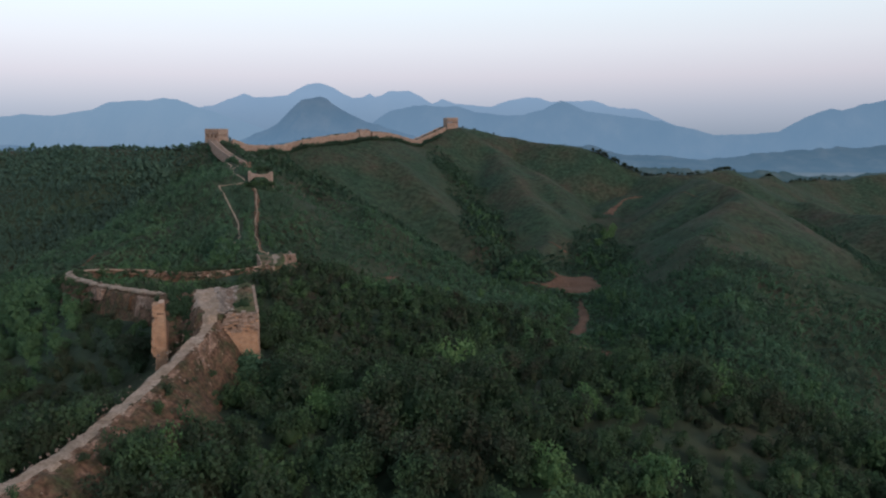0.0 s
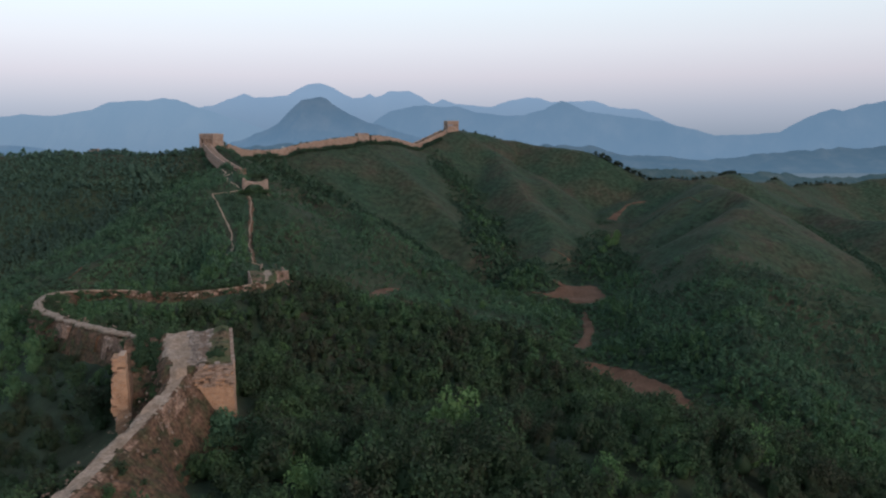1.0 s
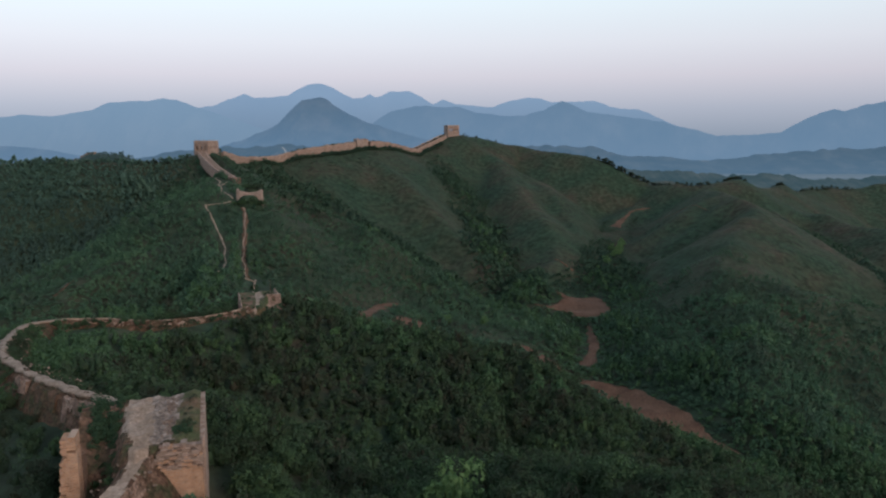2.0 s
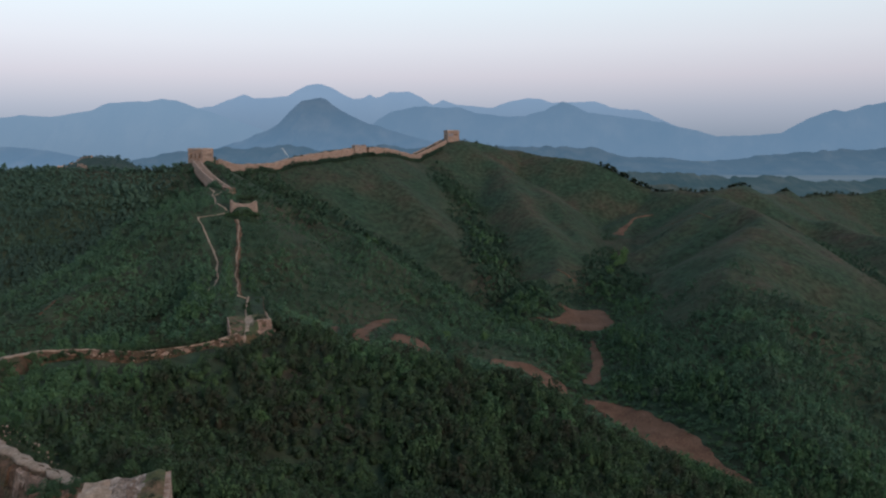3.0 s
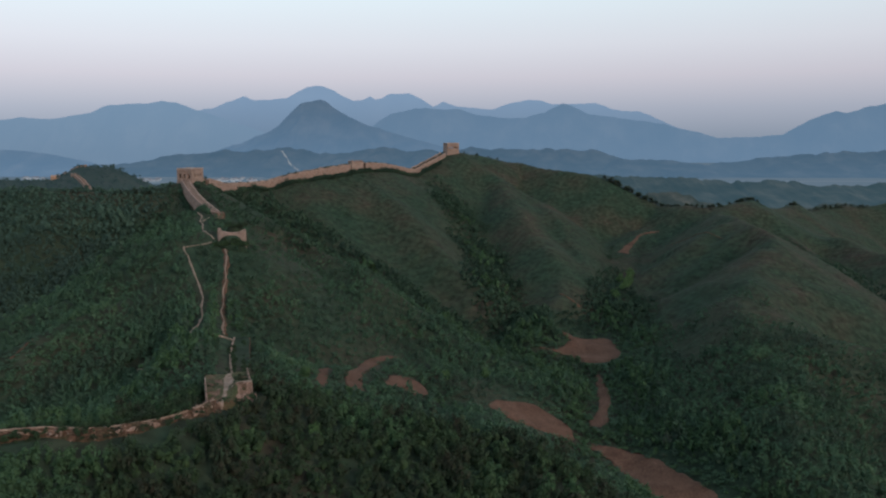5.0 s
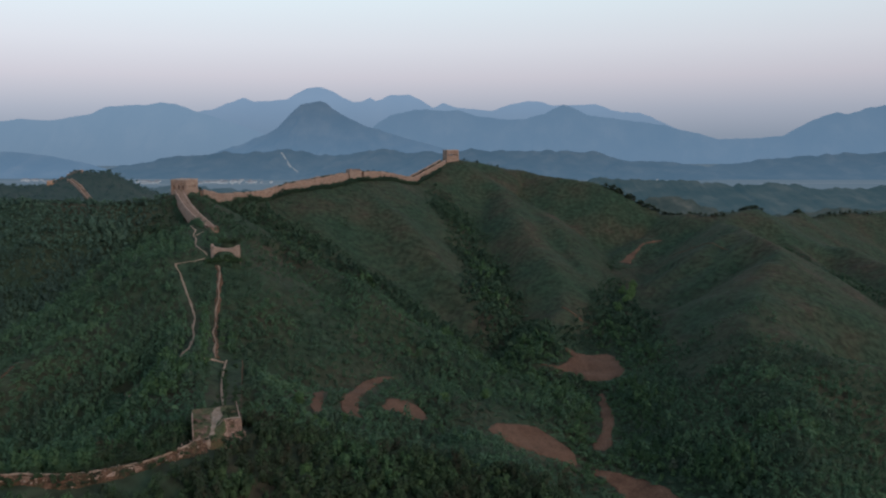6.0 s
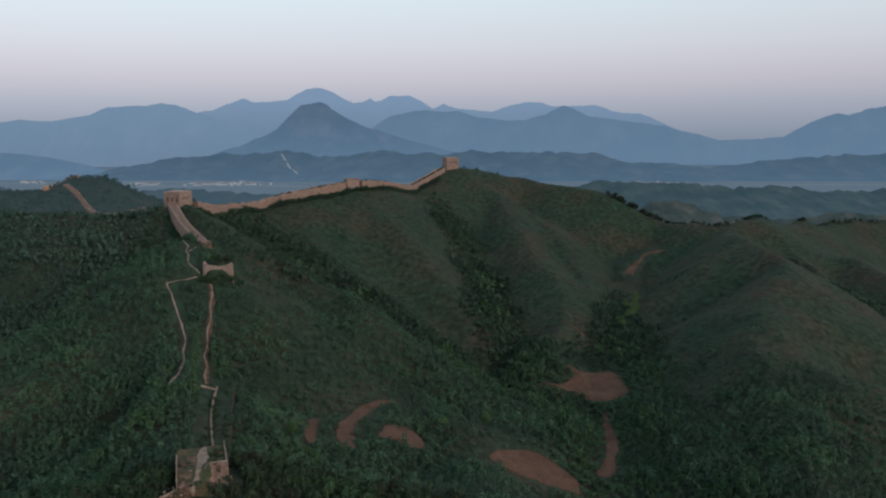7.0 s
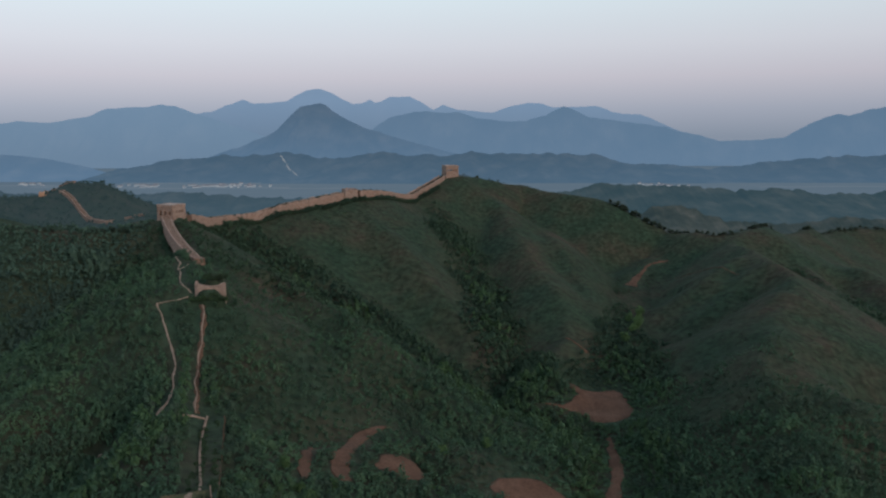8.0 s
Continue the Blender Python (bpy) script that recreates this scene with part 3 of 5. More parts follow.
STUBBLE = painted_haze_look("haze_glow_stubble", [(0.30, 0.26, 0.20), (0.40, 0.34, 0.28)], 60, (0.112, 0.165, 0.222), 0.86)


def plain(x, y):
    return -32 + 5 * float(rough(np.array([float(x)]), np.array([float(y)]), 500, 41, 3)[0])


def farmhouse(w, d, h):
    """Wall and pitched roof of a farmhouse."""
    wall, roof = bmesh.new(), bmesh.new()
    c = [(-w, -d, 0), (w, -d, 0), (w, d, 0), (-w, d, 0), (-w, -d, h), (w, -d, h), (w, d, h), (-w, d, h), (-w, 0, h + d * 0.6), (w, 0, h + d * 0.6)]
    v = [wall.verts.new(p) for p in c]
    for f in ((0, 1, 5, 4), (1, 2, 6, 9, 5), (2, 3, 7, 6), (3, 0, 4, 8, 7), (3, 2, 1, 0)):
        wall.faces.new([v[i] for i in f])
    e = 0.8
    for s in (-1, 1):
        q = [(-w - e, s * (d + e), h - 0.4), (w + e, s * (d + e), h - 0.4), (w + e, 0, h + d * 0.6 + 0.1), (-w - e, 0, h + d * 0.6 + 0.1)]
        lower, upper = [roof.verts.new(p) for p in q], [roof.verts.new((p[0], p[1], p[2] + 0.4)) for p in q]
        roof.faces.new(lower), roof.faces.new(upper)
        for i in range(4):
            roof.faces.new((lower[i], lower[(i + 1) % 4], upper[(i + 1) % 4], upper[i]))
    out = []
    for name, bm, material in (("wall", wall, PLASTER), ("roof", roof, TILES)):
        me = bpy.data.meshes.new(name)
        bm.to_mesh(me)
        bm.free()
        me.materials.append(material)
        out.append(me)
    return out


HOUSES = [farmhouse(6, 3.5, 4.5), farmhouse(9, 4.5, 4.5), farmhouse(4.5, 4, 7)]
place = random.Random(4)
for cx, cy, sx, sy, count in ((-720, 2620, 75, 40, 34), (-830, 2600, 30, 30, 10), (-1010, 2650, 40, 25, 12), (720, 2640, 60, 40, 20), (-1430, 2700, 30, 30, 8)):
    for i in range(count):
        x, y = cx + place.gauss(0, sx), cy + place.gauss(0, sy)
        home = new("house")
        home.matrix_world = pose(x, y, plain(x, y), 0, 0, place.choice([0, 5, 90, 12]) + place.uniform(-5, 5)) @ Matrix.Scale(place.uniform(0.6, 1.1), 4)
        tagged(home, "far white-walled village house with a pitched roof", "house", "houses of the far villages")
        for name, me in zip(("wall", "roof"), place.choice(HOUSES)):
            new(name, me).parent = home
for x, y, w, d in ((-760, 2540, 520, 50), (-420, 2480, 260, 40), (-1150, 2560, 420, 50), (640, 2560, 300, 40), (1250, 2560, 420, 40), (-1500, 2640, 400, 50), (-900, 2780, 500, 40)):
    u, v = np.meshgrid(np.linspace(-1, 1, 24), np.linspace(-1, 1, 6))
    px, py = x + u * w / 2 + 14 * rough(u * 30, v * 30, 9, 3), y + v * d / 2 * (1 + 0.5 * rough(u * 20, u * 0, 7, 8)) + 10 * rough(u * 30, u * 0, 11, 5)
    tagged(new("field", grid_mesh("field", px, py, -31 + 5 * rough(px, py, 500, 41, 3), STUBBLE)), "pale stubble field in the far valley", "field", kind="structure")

# ---- building helpers ----
def at(x, y):
    return float(height(np.array([x]), np.array([y]))[0])


def finish(name, bm, material, parent=None, label="", smooth=False):
    me = bpy.data.meshes.new(name)
    bmesh.ops.recalc_face_normals(bm, faces=bm.faces)
    for f in bm.faces:
        f.smooth = smooth
    bm.to_mesh(me)
    bm.free()
    for m in material if isinstance(material, (list, tuple)) else [material]:
        me.materials.append(m)
    ob = new(name, me)
    if parent:
        ob.parent = parent
    return tagged(ob, label)


part = finish


def empty(name, m, label, category, group="", kind=""):
    ob = new(name)
    ob.matrix_world = m
    return tagged(ob, label, category, group, kind)


def smooth_line(points, step):
    """Points evenly spaced on a soft curve through the given ones (2 or 3 numbers each)."""
    p = np.array(points, float)
    p = np.vstack([2 * p[0] - p[1], p, 2 * p[-1] - p[-2]])
    out = []
    for i in range(1, len(p) - 2):
        n = max(2, int(np.linalg.norm(p[i + 1] - p[i]) / step))
        for t in np.arange(n) / n:
            out.append(0.5 * (2 * p[i] + (p[i + 1] - p[i - 1]) * t + (2 * p[i - 1] - 5 * p[i] + 4 * p[i + 1] - p[i + 2]) * t * t + (3 * p[i] - p[i - 1] - 3 * p[i + 1] + p[i + 2]) * t ** 3))
    out.append(p[-2])
    return np.array(out)


def sweep(bm, line, section, ragged=0.0, wave=2.0, seed=0, index=None, caps=True):
    """A body along line (x, y, z): section gives sideways offset and height for each corner, as numbers or as functions of the share of the way."""
    side = np.gradient(line[:, :2], axis=0)
    side /= np.linalg.norm(side, axis=1)[:, None] + 1e-9
    side = np.stack([side[:, 1], -side[:, 0]], 1)
    rings, n = [], len(line)
    for j, (o, h) in enumerate(section):
        s = np.linspace(0, 1, n)
        oo = np.array([o(v) for v in s]) if callable(o) else np.full(n, float(o))
        hh = np.array([h(v) for v in s]) if callable(h) else np.full(n, float(h))
        x, y = line[:, 0] + side[:, 0] * oo, line[:, 1] + side[:, 1] * oo
        r1, r2 = rough(x, y + 31 * j, wave, seed + j, 3), rough(x - 57 * j, y, wave, seed + 40 + j, 3)
        rings.append(np.stack([x + side[:, 0] * r1 * ragged, y + side[:, 1] * r1 * ragged, line[:, 2] + hh + r2 * ragged], 1))
    verts = [[bm.verts.new(rings[j][i]) for j in range(len(section))] for i in range(n)]
    m = len(section)
    for i in range(n - 1):
        for j in range(m):
            k = (j + 1) % m
            f = bm.faces.new((verts[i][j], verts[i + 1][j], verts[i + 1][k], verts[i][k]))
            if index:
                f.material_index = index[j]
    if caps:
        for ring in (verts[0], verts[-1][::-1]):
            bm.faces.new(ring)
    return verts


def block(bm, x0, x1, y0, y1, z0, z1, m=None, taper=0.0):
    """A box; taper draws its top in."""
    c = [(x0, y0, z0), (x1, y0, z0), (x1, y1, z0), (x0, y1, z0), (x0 + taper, y0 + taper, z1), (x1 - taper, y0 + taper, z1), (x1 - taper, y1 - taper, z1), (x0 + taper, y1 - taper, z1)]
    v = [bm.verts.new(m @ Vector(p) if m else p) for p in c]
    for f in ((3, 2, 1, 0), (4, 5, 6, 7), (0, 1, 5, 4), (1, 2, 6, 5), (2, 3, 7, 6), (3, 0, 4, 7)):
        bm.faces.new([v[i] for i in f])


def on_ground(points, step, lift=0.0):
    p = smooth_line(points, step)
    return np.column_stack([p[:, 0], p[:, 1], height(p[:, 0], p[:, 1]) + lift])


# ---- footpaths and bare ground ----
def footpath(points, width, label, material=DUST, name="footpath", lift=0.12):
    line = on_ground(points, 0.8, lift)
    bm = bmesh.new()
    count = len(line)
    wide = lambda s: width / 2 * (1 + 0.45 * math.sin(0.37 * count * s) * math.sin(0.83 * count * s + 1))
    sweep(bm, line, [(lambda s: -wide(s) - 0.15, -0.5), (lambda s: -wide(s), 0.0), (lambda s: wide(s), 0.0), (lambda s: wide(s) + 0.15, -0.5)], 0.2, 1.1, 3)
    return tagged(finish(name, bm, material, smooth=True), label, "path", kind="structure")


def field(points, width, label, seed=0):
    """A terrace of bare earth along a line, its edges uneven; width in metres at each of its points."""
    p = smooth_line([(x, y, w) for (x, y), w in zip(points, width)], 0.8)
    side = np.gradient(p[:, :2], axis=0)
    side /= np.linalg.norm(side, axis=1)[:, None]
    v = np.linspace(-1, 1, 17)
    edge = [np.maximum(p[:, 2], 0.8) / 2 * (1 + 0.2 * rough(p[:, 0], p[:, 1], 9, seed + 20 * k, 2)) + 0.9 * rough(p[:, 0], p[:, 1], 2.6, seed + 20 * k + 5, 3) for k in (0, 1)]
    half = np.where(v[None] < 0, edge[0][:, None], edge[1][:, None])
    x = p[:, 0][:, None] + side[:, 1][:, None] * v * half
    y = p[:, 1][:, None] - side[:, 0][:, None] * v * half
    z = height(x, y) + 0.2 + 0.1 * rough(x, y, 2.5, seed + 3, 3) - 0.8 * (np.abs(v) > 0.97)
    return tagged(new("bare_field", grid_mesh("bare_field", x, y, z, EARTH)), label, "field", kind="structure")


FIELDS = [
    ([(39.5, 336), (46, 334.8), (50, 335), (53, 335.5), (58, 336), (63, 341), (69, 348)], [0.8, 3, 8, 18, 34, 25, 4]),
    ([(58.2, 312), (57, 299), (56, 290), (53.5, 281), (51, 274), (49, 269.5)], [1.5, 3.5, 4.5, 3, 6, 4]),
    ([(15, 259.5), (20, 263), (26, 266), (31, 266), (36, 263), (40, 259)], [3, 12, 18, 18, 13, 3]),
    ([(45, 258), (52.5, 251.5), (58, 241), (62, 231), (66, 221), (71, 211), (76, 204)], [3, 9, 13, 16, 15, 9, 4]),
    ([(-14, 284), (-19, 277.5), (-23, 267), (-24.7, 255), (-24.2, 246), (-21.5, 240.5)], [0.6, 3, 4.5, 5, 5, 3]),
    ([(-15, 253), (-11.5, 257.5), (-8, 257.5), (-5, 252)], [3, 9, 10, 4]),
    ([(-33.3, 259), (-33, 250), (-32, 241), (-31, 236)], [1.2, 3.2, 3.6, 1.6]),
    ([(-118, 242), (-117.1, 247), (-116, 252)], [0.4, 0.9, 0.4]),
    ([(105, 475), (109, 483), (116, 493), (122, 502), (135, 509)], [8, 5, 2.2, 1.3, 1.6]),
]
for i, (pts, width) in enumerate(FIELDS):
    field(pts, width, "terraced field of bare reddish earth among trees", 60 + i)

LOOP = [(-29, 84), (-32, 88), (-42, 98), (-51, 106), (-57, 114), (-64, 128), (-72, 147), (-70, 157), (-60, 160), (-50, 165), (-44, 174), (-41, 183)]
PATHS = [
    ([(-88.6, 301), (-88, 299.5), (-85.6, 296.4), (-84.4, 294), (-82.6, 291), (-80.4, 287), (-78.8, 284.5), (-76, 279), (-74.6, 275.5), (-73.4, 270), (-71.2, 264), (-70, 258), (-69, 253), (-69, 246)], 0.5, "narrow pale footpath winding down a slope"),
    ([(-88.4, 301), (-86, 302.5), (-83, 304.3), (-80.6, 306.5)], 0.3, "narrow pale footpath crossing a slope"),
    ([(-80.3, 308.5), (-81.6, 310), (-84.4, 312.5), (-87.2, 319), (-89.5, 325), (-91, 330), (-93.5, 335), (-94, 339), (-97.6, 345), (-99.5, 350), (-103, 357), (-104.5, 363), (-107, 369)], 0.42, "narrow pale footpath winding up a ridge"),
    ([(-92.5, 333.5), (-91.3, 334.5), (-90.7, 337.5)], 0.35, "short spur of a pale footpath"),
    ([(-66, 247), (-62.5, 251), (-58.3, 253.5)], 1.2, "pale trodden crossing of footpaths"),
    ([(-83.3, 244.5), (-78.2, 242.5)], 0.8, "scrap of pale bare ground on a slope"),
    ([(131, 480), (137.6, 469), (139.7, 441), (145, 426)], 0.9, "pale footpath along a hill crest"),
]
for pts, width, label in PATHS:
    footpath(pts, width, label, BANK if "crest" in label else DUST)
STRIP = [(-75.6, 304.5), (-73, 297.5), (-71.3, 289.5), (-69.5, 280.5), (-68, 273), (-65.2, 264), (-62, 253.5)]
footpath(STRIP, 1.5, "steep gully of bare red earth where a wall has fallen", RED_BANK, "earth_gully", 0.1)
footpath([(x + 0.35 * math.sin(1.7 * i), y) for i, (x, y) in enumerate(smooth_line(STRIP, 3.0))], 0.35, "thin pale footpath in a red gully", DUST, "footpath", 0.3)
footpath([(55.1, 385), (55.6, 383), (60, 380), (62.7, 377)], 1.0, "streak of bare red earth on a slope", EARTH, "earth_streak", 0.15)

# ---- standing wall along the crest ----
def crest_wall(points, high, width, label, seed=0, parapet=0.8, step=2.0, deck=None, tops=None, low_side=1.0, body=None):
    """A standing wall along a line, its top at that height over the ground or at the heights given."""
    line = on_ground(points, step) if tops is None else smooth_line([(x, y, z) for (x, y), z in zip(points, tops)], step)
    line[:, 2] = line[:, 2] if tops else np.convolve(np.pad(line[:, 2], 3, mode="edge"), np.ones(7) / 7, "valid")
    thing = empty("great_wall", pose(0, 0, 0), label, "wall", kind="structure")
    bm = bmesh.new()
    sweep(bm, line, [(-width / 2 - 0.5, -4.0), (-width / 2, high), (width / 2, high), (width / 2 + 0.5, -4.0)], 0.18, 3, seed)
    part("wall_body", bm, body or BRICK, thing)
    for s in (-1, 1):
        bm = bmesh.new()
        top = lambda v: high + parapet * (low_side if s < 0 else 1.0) * (0.75 + 0.35 * math.sin(v * len(line) * 1.9 + s) * math.sin(v * len(line) * 0.53))
        sweep(bm, line, [(s * width / 2 - 0.3, high - 0.2), (s * width / 2 - 0.3, top), (s * width / 2 + 0.16, top), (s * width / 2 + 0.16, high - 0.2)], 0.14, 1.5, seed + 5 * s + 9)
        part("parapet", bm, BRICK_PALE, thing)
    bm = bmesh.new()
    sweep(bm, line, [(-width / 2 + 0.4, high - 0.3), (-width / 2 + 0.4, high + 0.06), (width / 2 - 0.4, high + 0.06), (width / 2 - 0.4, high - 0.3)], 0.05, 2, seed + 3)
    part("walkway", bm, deck or RUBBLE, thing)
    return thing


crest_wall([(-112, 402), (-107, 418), (-103, 429), (-93, 441), (-86, 447), (-80, 451), (-66, 466), (-54, 482)], 2.7, 4.2, "brick wall along a ridge, weathered, with a broken parapet", 100)
crest_wall([(-46, 488), (-34, 505), (-22, 525), (-15, 540), (-4, 560), (1, 570)], 2.7, 4.2, "brick wall climbing a ridge to a watchtower", 130)
crest_wall([(-117.6, 391), (-112, 380), (-105.5, 368), (-98.5, 356.5), (-92, 346.5), (-88.6, 342.5)], 0.0, 3.5, "broken end of a brick wall falling from a watchtower", 160, 0.75, 0.7, RUBBLE_DECK, [98.2, 95.5, 92.9, 90.5, 88.7, 87.6], 0.12, BRICK)
crest_wall([(-409, 848), (-398, 846), (-393, 845)], 1.4, 4.5, "far broken brick wall at the foot of a hill", 190)
crest_wall([(-391, 843), (-384, 840), (-374, 840)], 0.5, 3.5, "far brick wall on a hill top", 195, 1.4)
crest_wall([(-405, 843), (-396, 834), (-389, 828)], 1.8, 4.5, "far broken brick wall below a hill", 220)
crest_wall([(-379, 820), (-363, 808), (-338, 780), (-306, 750), (-297, 745)], 2.0, 4.0, "far brick wall running down to a saddle", 225)
crest_wall([(-281, 738), (-268, 728), (-258, 719)], 1.6, 4.0, "far broken brick wall climbing from a saddle", 230)


def chunk(bm, x0, x1, y0, y1, z0, z1, seed, ragged=0.35, cells=0.7, m=None, tilt=(0, 0)):
    """A broken lump of masonry: upright sides, an uneven top."""
    nx, ny, nz = max(2, int((x1 - x0) / cells)), max(2, int((y1 - y0) / cells)), max(2, int((z1 - z0) / cells))
    made = {}

    def vert(i, j, k):
        if (i, j, k) not in made:
            x, y = x0 + (x1 - x0) * i / nx, y0 + (y1 - y0) * j / ny
            a = np.array([x + 13 * seed]), np.array([y])
            top = z1 + tilt[0] * (x - x0) + tilt[1] * (y1 - y) + ragged * 2.2 * float(rough(*a, 2.6, seed)[0])
            z = z0 + (top - z0) * k / nz
            c = np.array([x * 1.3 + z]), np.array([y + z * 0.7 + 3 * seed])
            d = ragged * 0.35 * float(rough(*c, 1.1, seed + 3, 2)[0])
            q = Vector((x + d, y + d, z))
            made[i, j, k] = bm.verts.new(m @ q if m else q)
        return made[i, j, k]

    for i in range(nx):
        for j in range(ny):
            bm.faces.new((vert(i, j, nz), vert(i + 1, j, nz), vert(i + 1, j + 1, nz), vert(i, j + 1, nz)))
    for k in range(nz):
        for i in range(nx):
            bm.faces.new((vert(i, 0, k), vert(i + 1, 0, k), vert(i + 1, 0, k + 1), vert(i, 0, k + 1)))
            bm.faces.new((vert(i + 1, ny, k), vert(i, ny, k), vert(i, ny, k + 1), vert(i + 1, ny, k + 1)))
        for j in range(ny):
            bm.faces.new((vert(0, j + 1, k), vert(0, j, k), vert(0, j, k + 1), vert(0, j + 1, k + 1)))
            bm.faces.new((vert(nx, j, k), vert(nx, j + 1, k), vert(nx, j + 1, k + 1), vert(nx, j, k + 1)))


def mound(x, y, low, high, rx, ry, seed):
    """An overgrown heap of earth: a rough dome over an oval foot."""
    bm = bmesh.new()
    rings, around = 9, 28
    tip = bm.verts.new((x, y, high))
    last = None
    for i in range(1, rings + 1):
        s = i / rings
        ring = []
        for k in range(around):
            a = 2 * math.pi * k / around
            px, py = x + rx * s * math.cos(a), y + ry * s * math.sin(a)
            n = float(rough(np.array([px]), np.array([py]), 1.8, seed, 3)[0])
            ring.append(bm.verts.new((px + 0.3 * n * s, py + 0.3 * n * s, high - (high - low) * s ** 3 + 0.35 * n * (1 - s ** 4))))
        for k in range(around):
            j = (k + 1) % around
            if last:
                bm.faces.new((last[k], ring[k], ring[j], last[j]))
            else:
                bm.faces.new((tip, ring[k], ring[j]))
        last = ring
    return bm


# ---- watchtowers ----
def pierced(bm, m, width, high, thick, holes, spring):
    """A wall of that width with arched openings (centre, width, sill, crown); m puts it in place: x along, y inwards, z up."""
    x = -width / 2
    for c, w, sill, crown in sorted(holes):
        block(bm, x, c - w / 2, 0, thick, 0, high, m)
        if sill > 0:
            block(bm, c - w / 2, c + w / 2, 0, thick, 0, sill, m)
        n = 8
        for i in range(n):
            a, b = math.pi * i / n, math.pi * (i + 1) / n
            p = [(c - w / 2 * math.cos(a), crown - w / 2 + w / 2 * math.sin(a)), (c - w / 2 * math.cos(b), crown - w / 2 + w / 2 * math.sin(b))]
            v = [bm.verts.new(m @ Vector(q)) for q in ((p[0][0], 0, p[0][1]), (p[1][0], 0, p[1][1]), (p[1][0], 0, high), (p[0][0], 0, high), (p[0][0], thick, p[0][1]), (p[1][0], thick, p[1][1]), (p[1][0], thick, high), (p[0][0], thick, high))]
            for f in ((0, 1, 2, 3), (7, 6, 5, 4), (0, 4, 5, 1), (3, 2, 6, 7)):
                bm.faces.new([v[k] for k in f])
        x = c + w / 2
    block(bm, x, width / 2, 0, thick, 0, high, m)


def watchtower(x, y, z, turn, w, high, faces, label, seed):
    """Brick tower: a solid foot, four pierced walls, a roof terrace and what is left of its parapet."""
    thing = empty("watchtower", pose(x, y, z, 0, 0, turn), label, "tower")
    foot = high * 0.38
    bm = bmesh.new()
    block(bm, -w / 2 - 0.25, w / 2 + 0.25, -w / 2 - 0.25, w / 2 + 0.25, -5, foot, None, 0.2)
    part("base", bm, BRICK, thing)
    for k in range(4):
        bm = bmesh.new()
        m = pose(0, 0, foot, 0, 0, 90 * k) @ pose(0, -w / 2, 0)
        holes = faces[k % len(faces)]
        pierced(bm, m, w - (1.6 if k % 2 else 0), high - foot, 0.8, holes, 0)
        part("wall", bm, BRICK_PALE if k % 2 else BRICK, thing)
    bm = bmesh.new()
    block(bm, -w / 2 - 0.08, w / 2 + 0.08, -w / 2 - 0.08, w / 2 + 0.08, high, high + 0.3)
    part("roof", bm, PAVING, thing, "pale paved roof terrace")
    rng = random.Random(seed)
    for k in range(4):
        bm = bmesh.new()
        m = pose(0, 0, high + 0.3, 0, 0, 90 * k) @ pose(0, -w / 2, 0)
        a = -w / 2
        while a < w / 2 - 0.9:
            b = min(a + rng.uniform(0.6, 1.4), w / 2 - 0.5)
            block(bm, a, b, 0, 0.45, 0, rng.choice([0.03, 0.05, 0.05, 0.1, 0.16]), m)
            a = b
        part("parapet", bm, BRICK_PALE, thing, "broken low parapet")
    return thing


DOOR, LOW = (1.15, 0.0, 2.1), (0.95, 0.9, 2.3)
THREE = [(-2.4, *DOOR), (0.0, *DOOR), (2.4, *DOOR)]
WINDOWS = [(-1.9, *LOW), (0.0, *LOW), (1.9, *LOW)]
FOUR = [(-2.9, *LOW), (-1.0, *LOW), (0.9, *LOW), (2.8, *LOW)]
watchtower(-116.5, 395, 96.3, -20, 8.3, 7.0, [THREE, WINDOWS, WINDOWS, WINDOWS], "square brick watchtower with arched doors and windows", 5)
watchtower(6.5, 577, 106, 20, 8.6, 7.2, [FOUR, WINDOWS, WINDOWS, WINDOWS], "square brick watchtower on a hilltop with arched windows", 8)

bm = bmesh.new()
chunk(bm, -1.9, 1.9, -2.0, 1.2, -4, 0.9, 61, 0.5, 0.5, pose(-88.2, 341.4, 87.2, 0, 0, 32))
tagged(finish("wall_stump", bm, BRICK_RAW), "torn end of a brick wall, broken and ragged", "ruin", kind="structure")
bm = bmesh.new()
chunk(bm, -5.5, 5.5, -4.0, 4.0, -5, 3.6, 63, 0.9, 1.4, pose(-406, 841, 73.5, 0, 0, 20))
tagged(finish("far_ruin", bm, BRICK_WARM), "far stump of a ruined brick tower below a hill", "ruin", kind="structure")

# low solid tower in the run of the wall
low_tower = empty("wall_tower", pose(-50, 485, 96.8, 0, 0, 25), "low solid brick tower in the ridge wall", "tower")
bm = bmesh.new()
block(bm, -3.8, 3.8, -3.8, 3.8, -4, 6.6, None, 0.35)
part("base", bm, BRICK_PALE, low_tower)
for k in range(4):
    bm = bmesh.new()
    m = pose(0, 0, 6.6, 0, 0, 90 * k) @ pose(0, -3.5, 0)
    for i in range(4):
        block(bm, -3.4 + 1.7 * i, -2.4 + 1.7 * i, 0, 0.4, 0, 0.5 + 0.25 * ((i * 7 + k * 3) % 3), m)
    part("parapet", bm, BRICK, low_tower, "broken parapet")


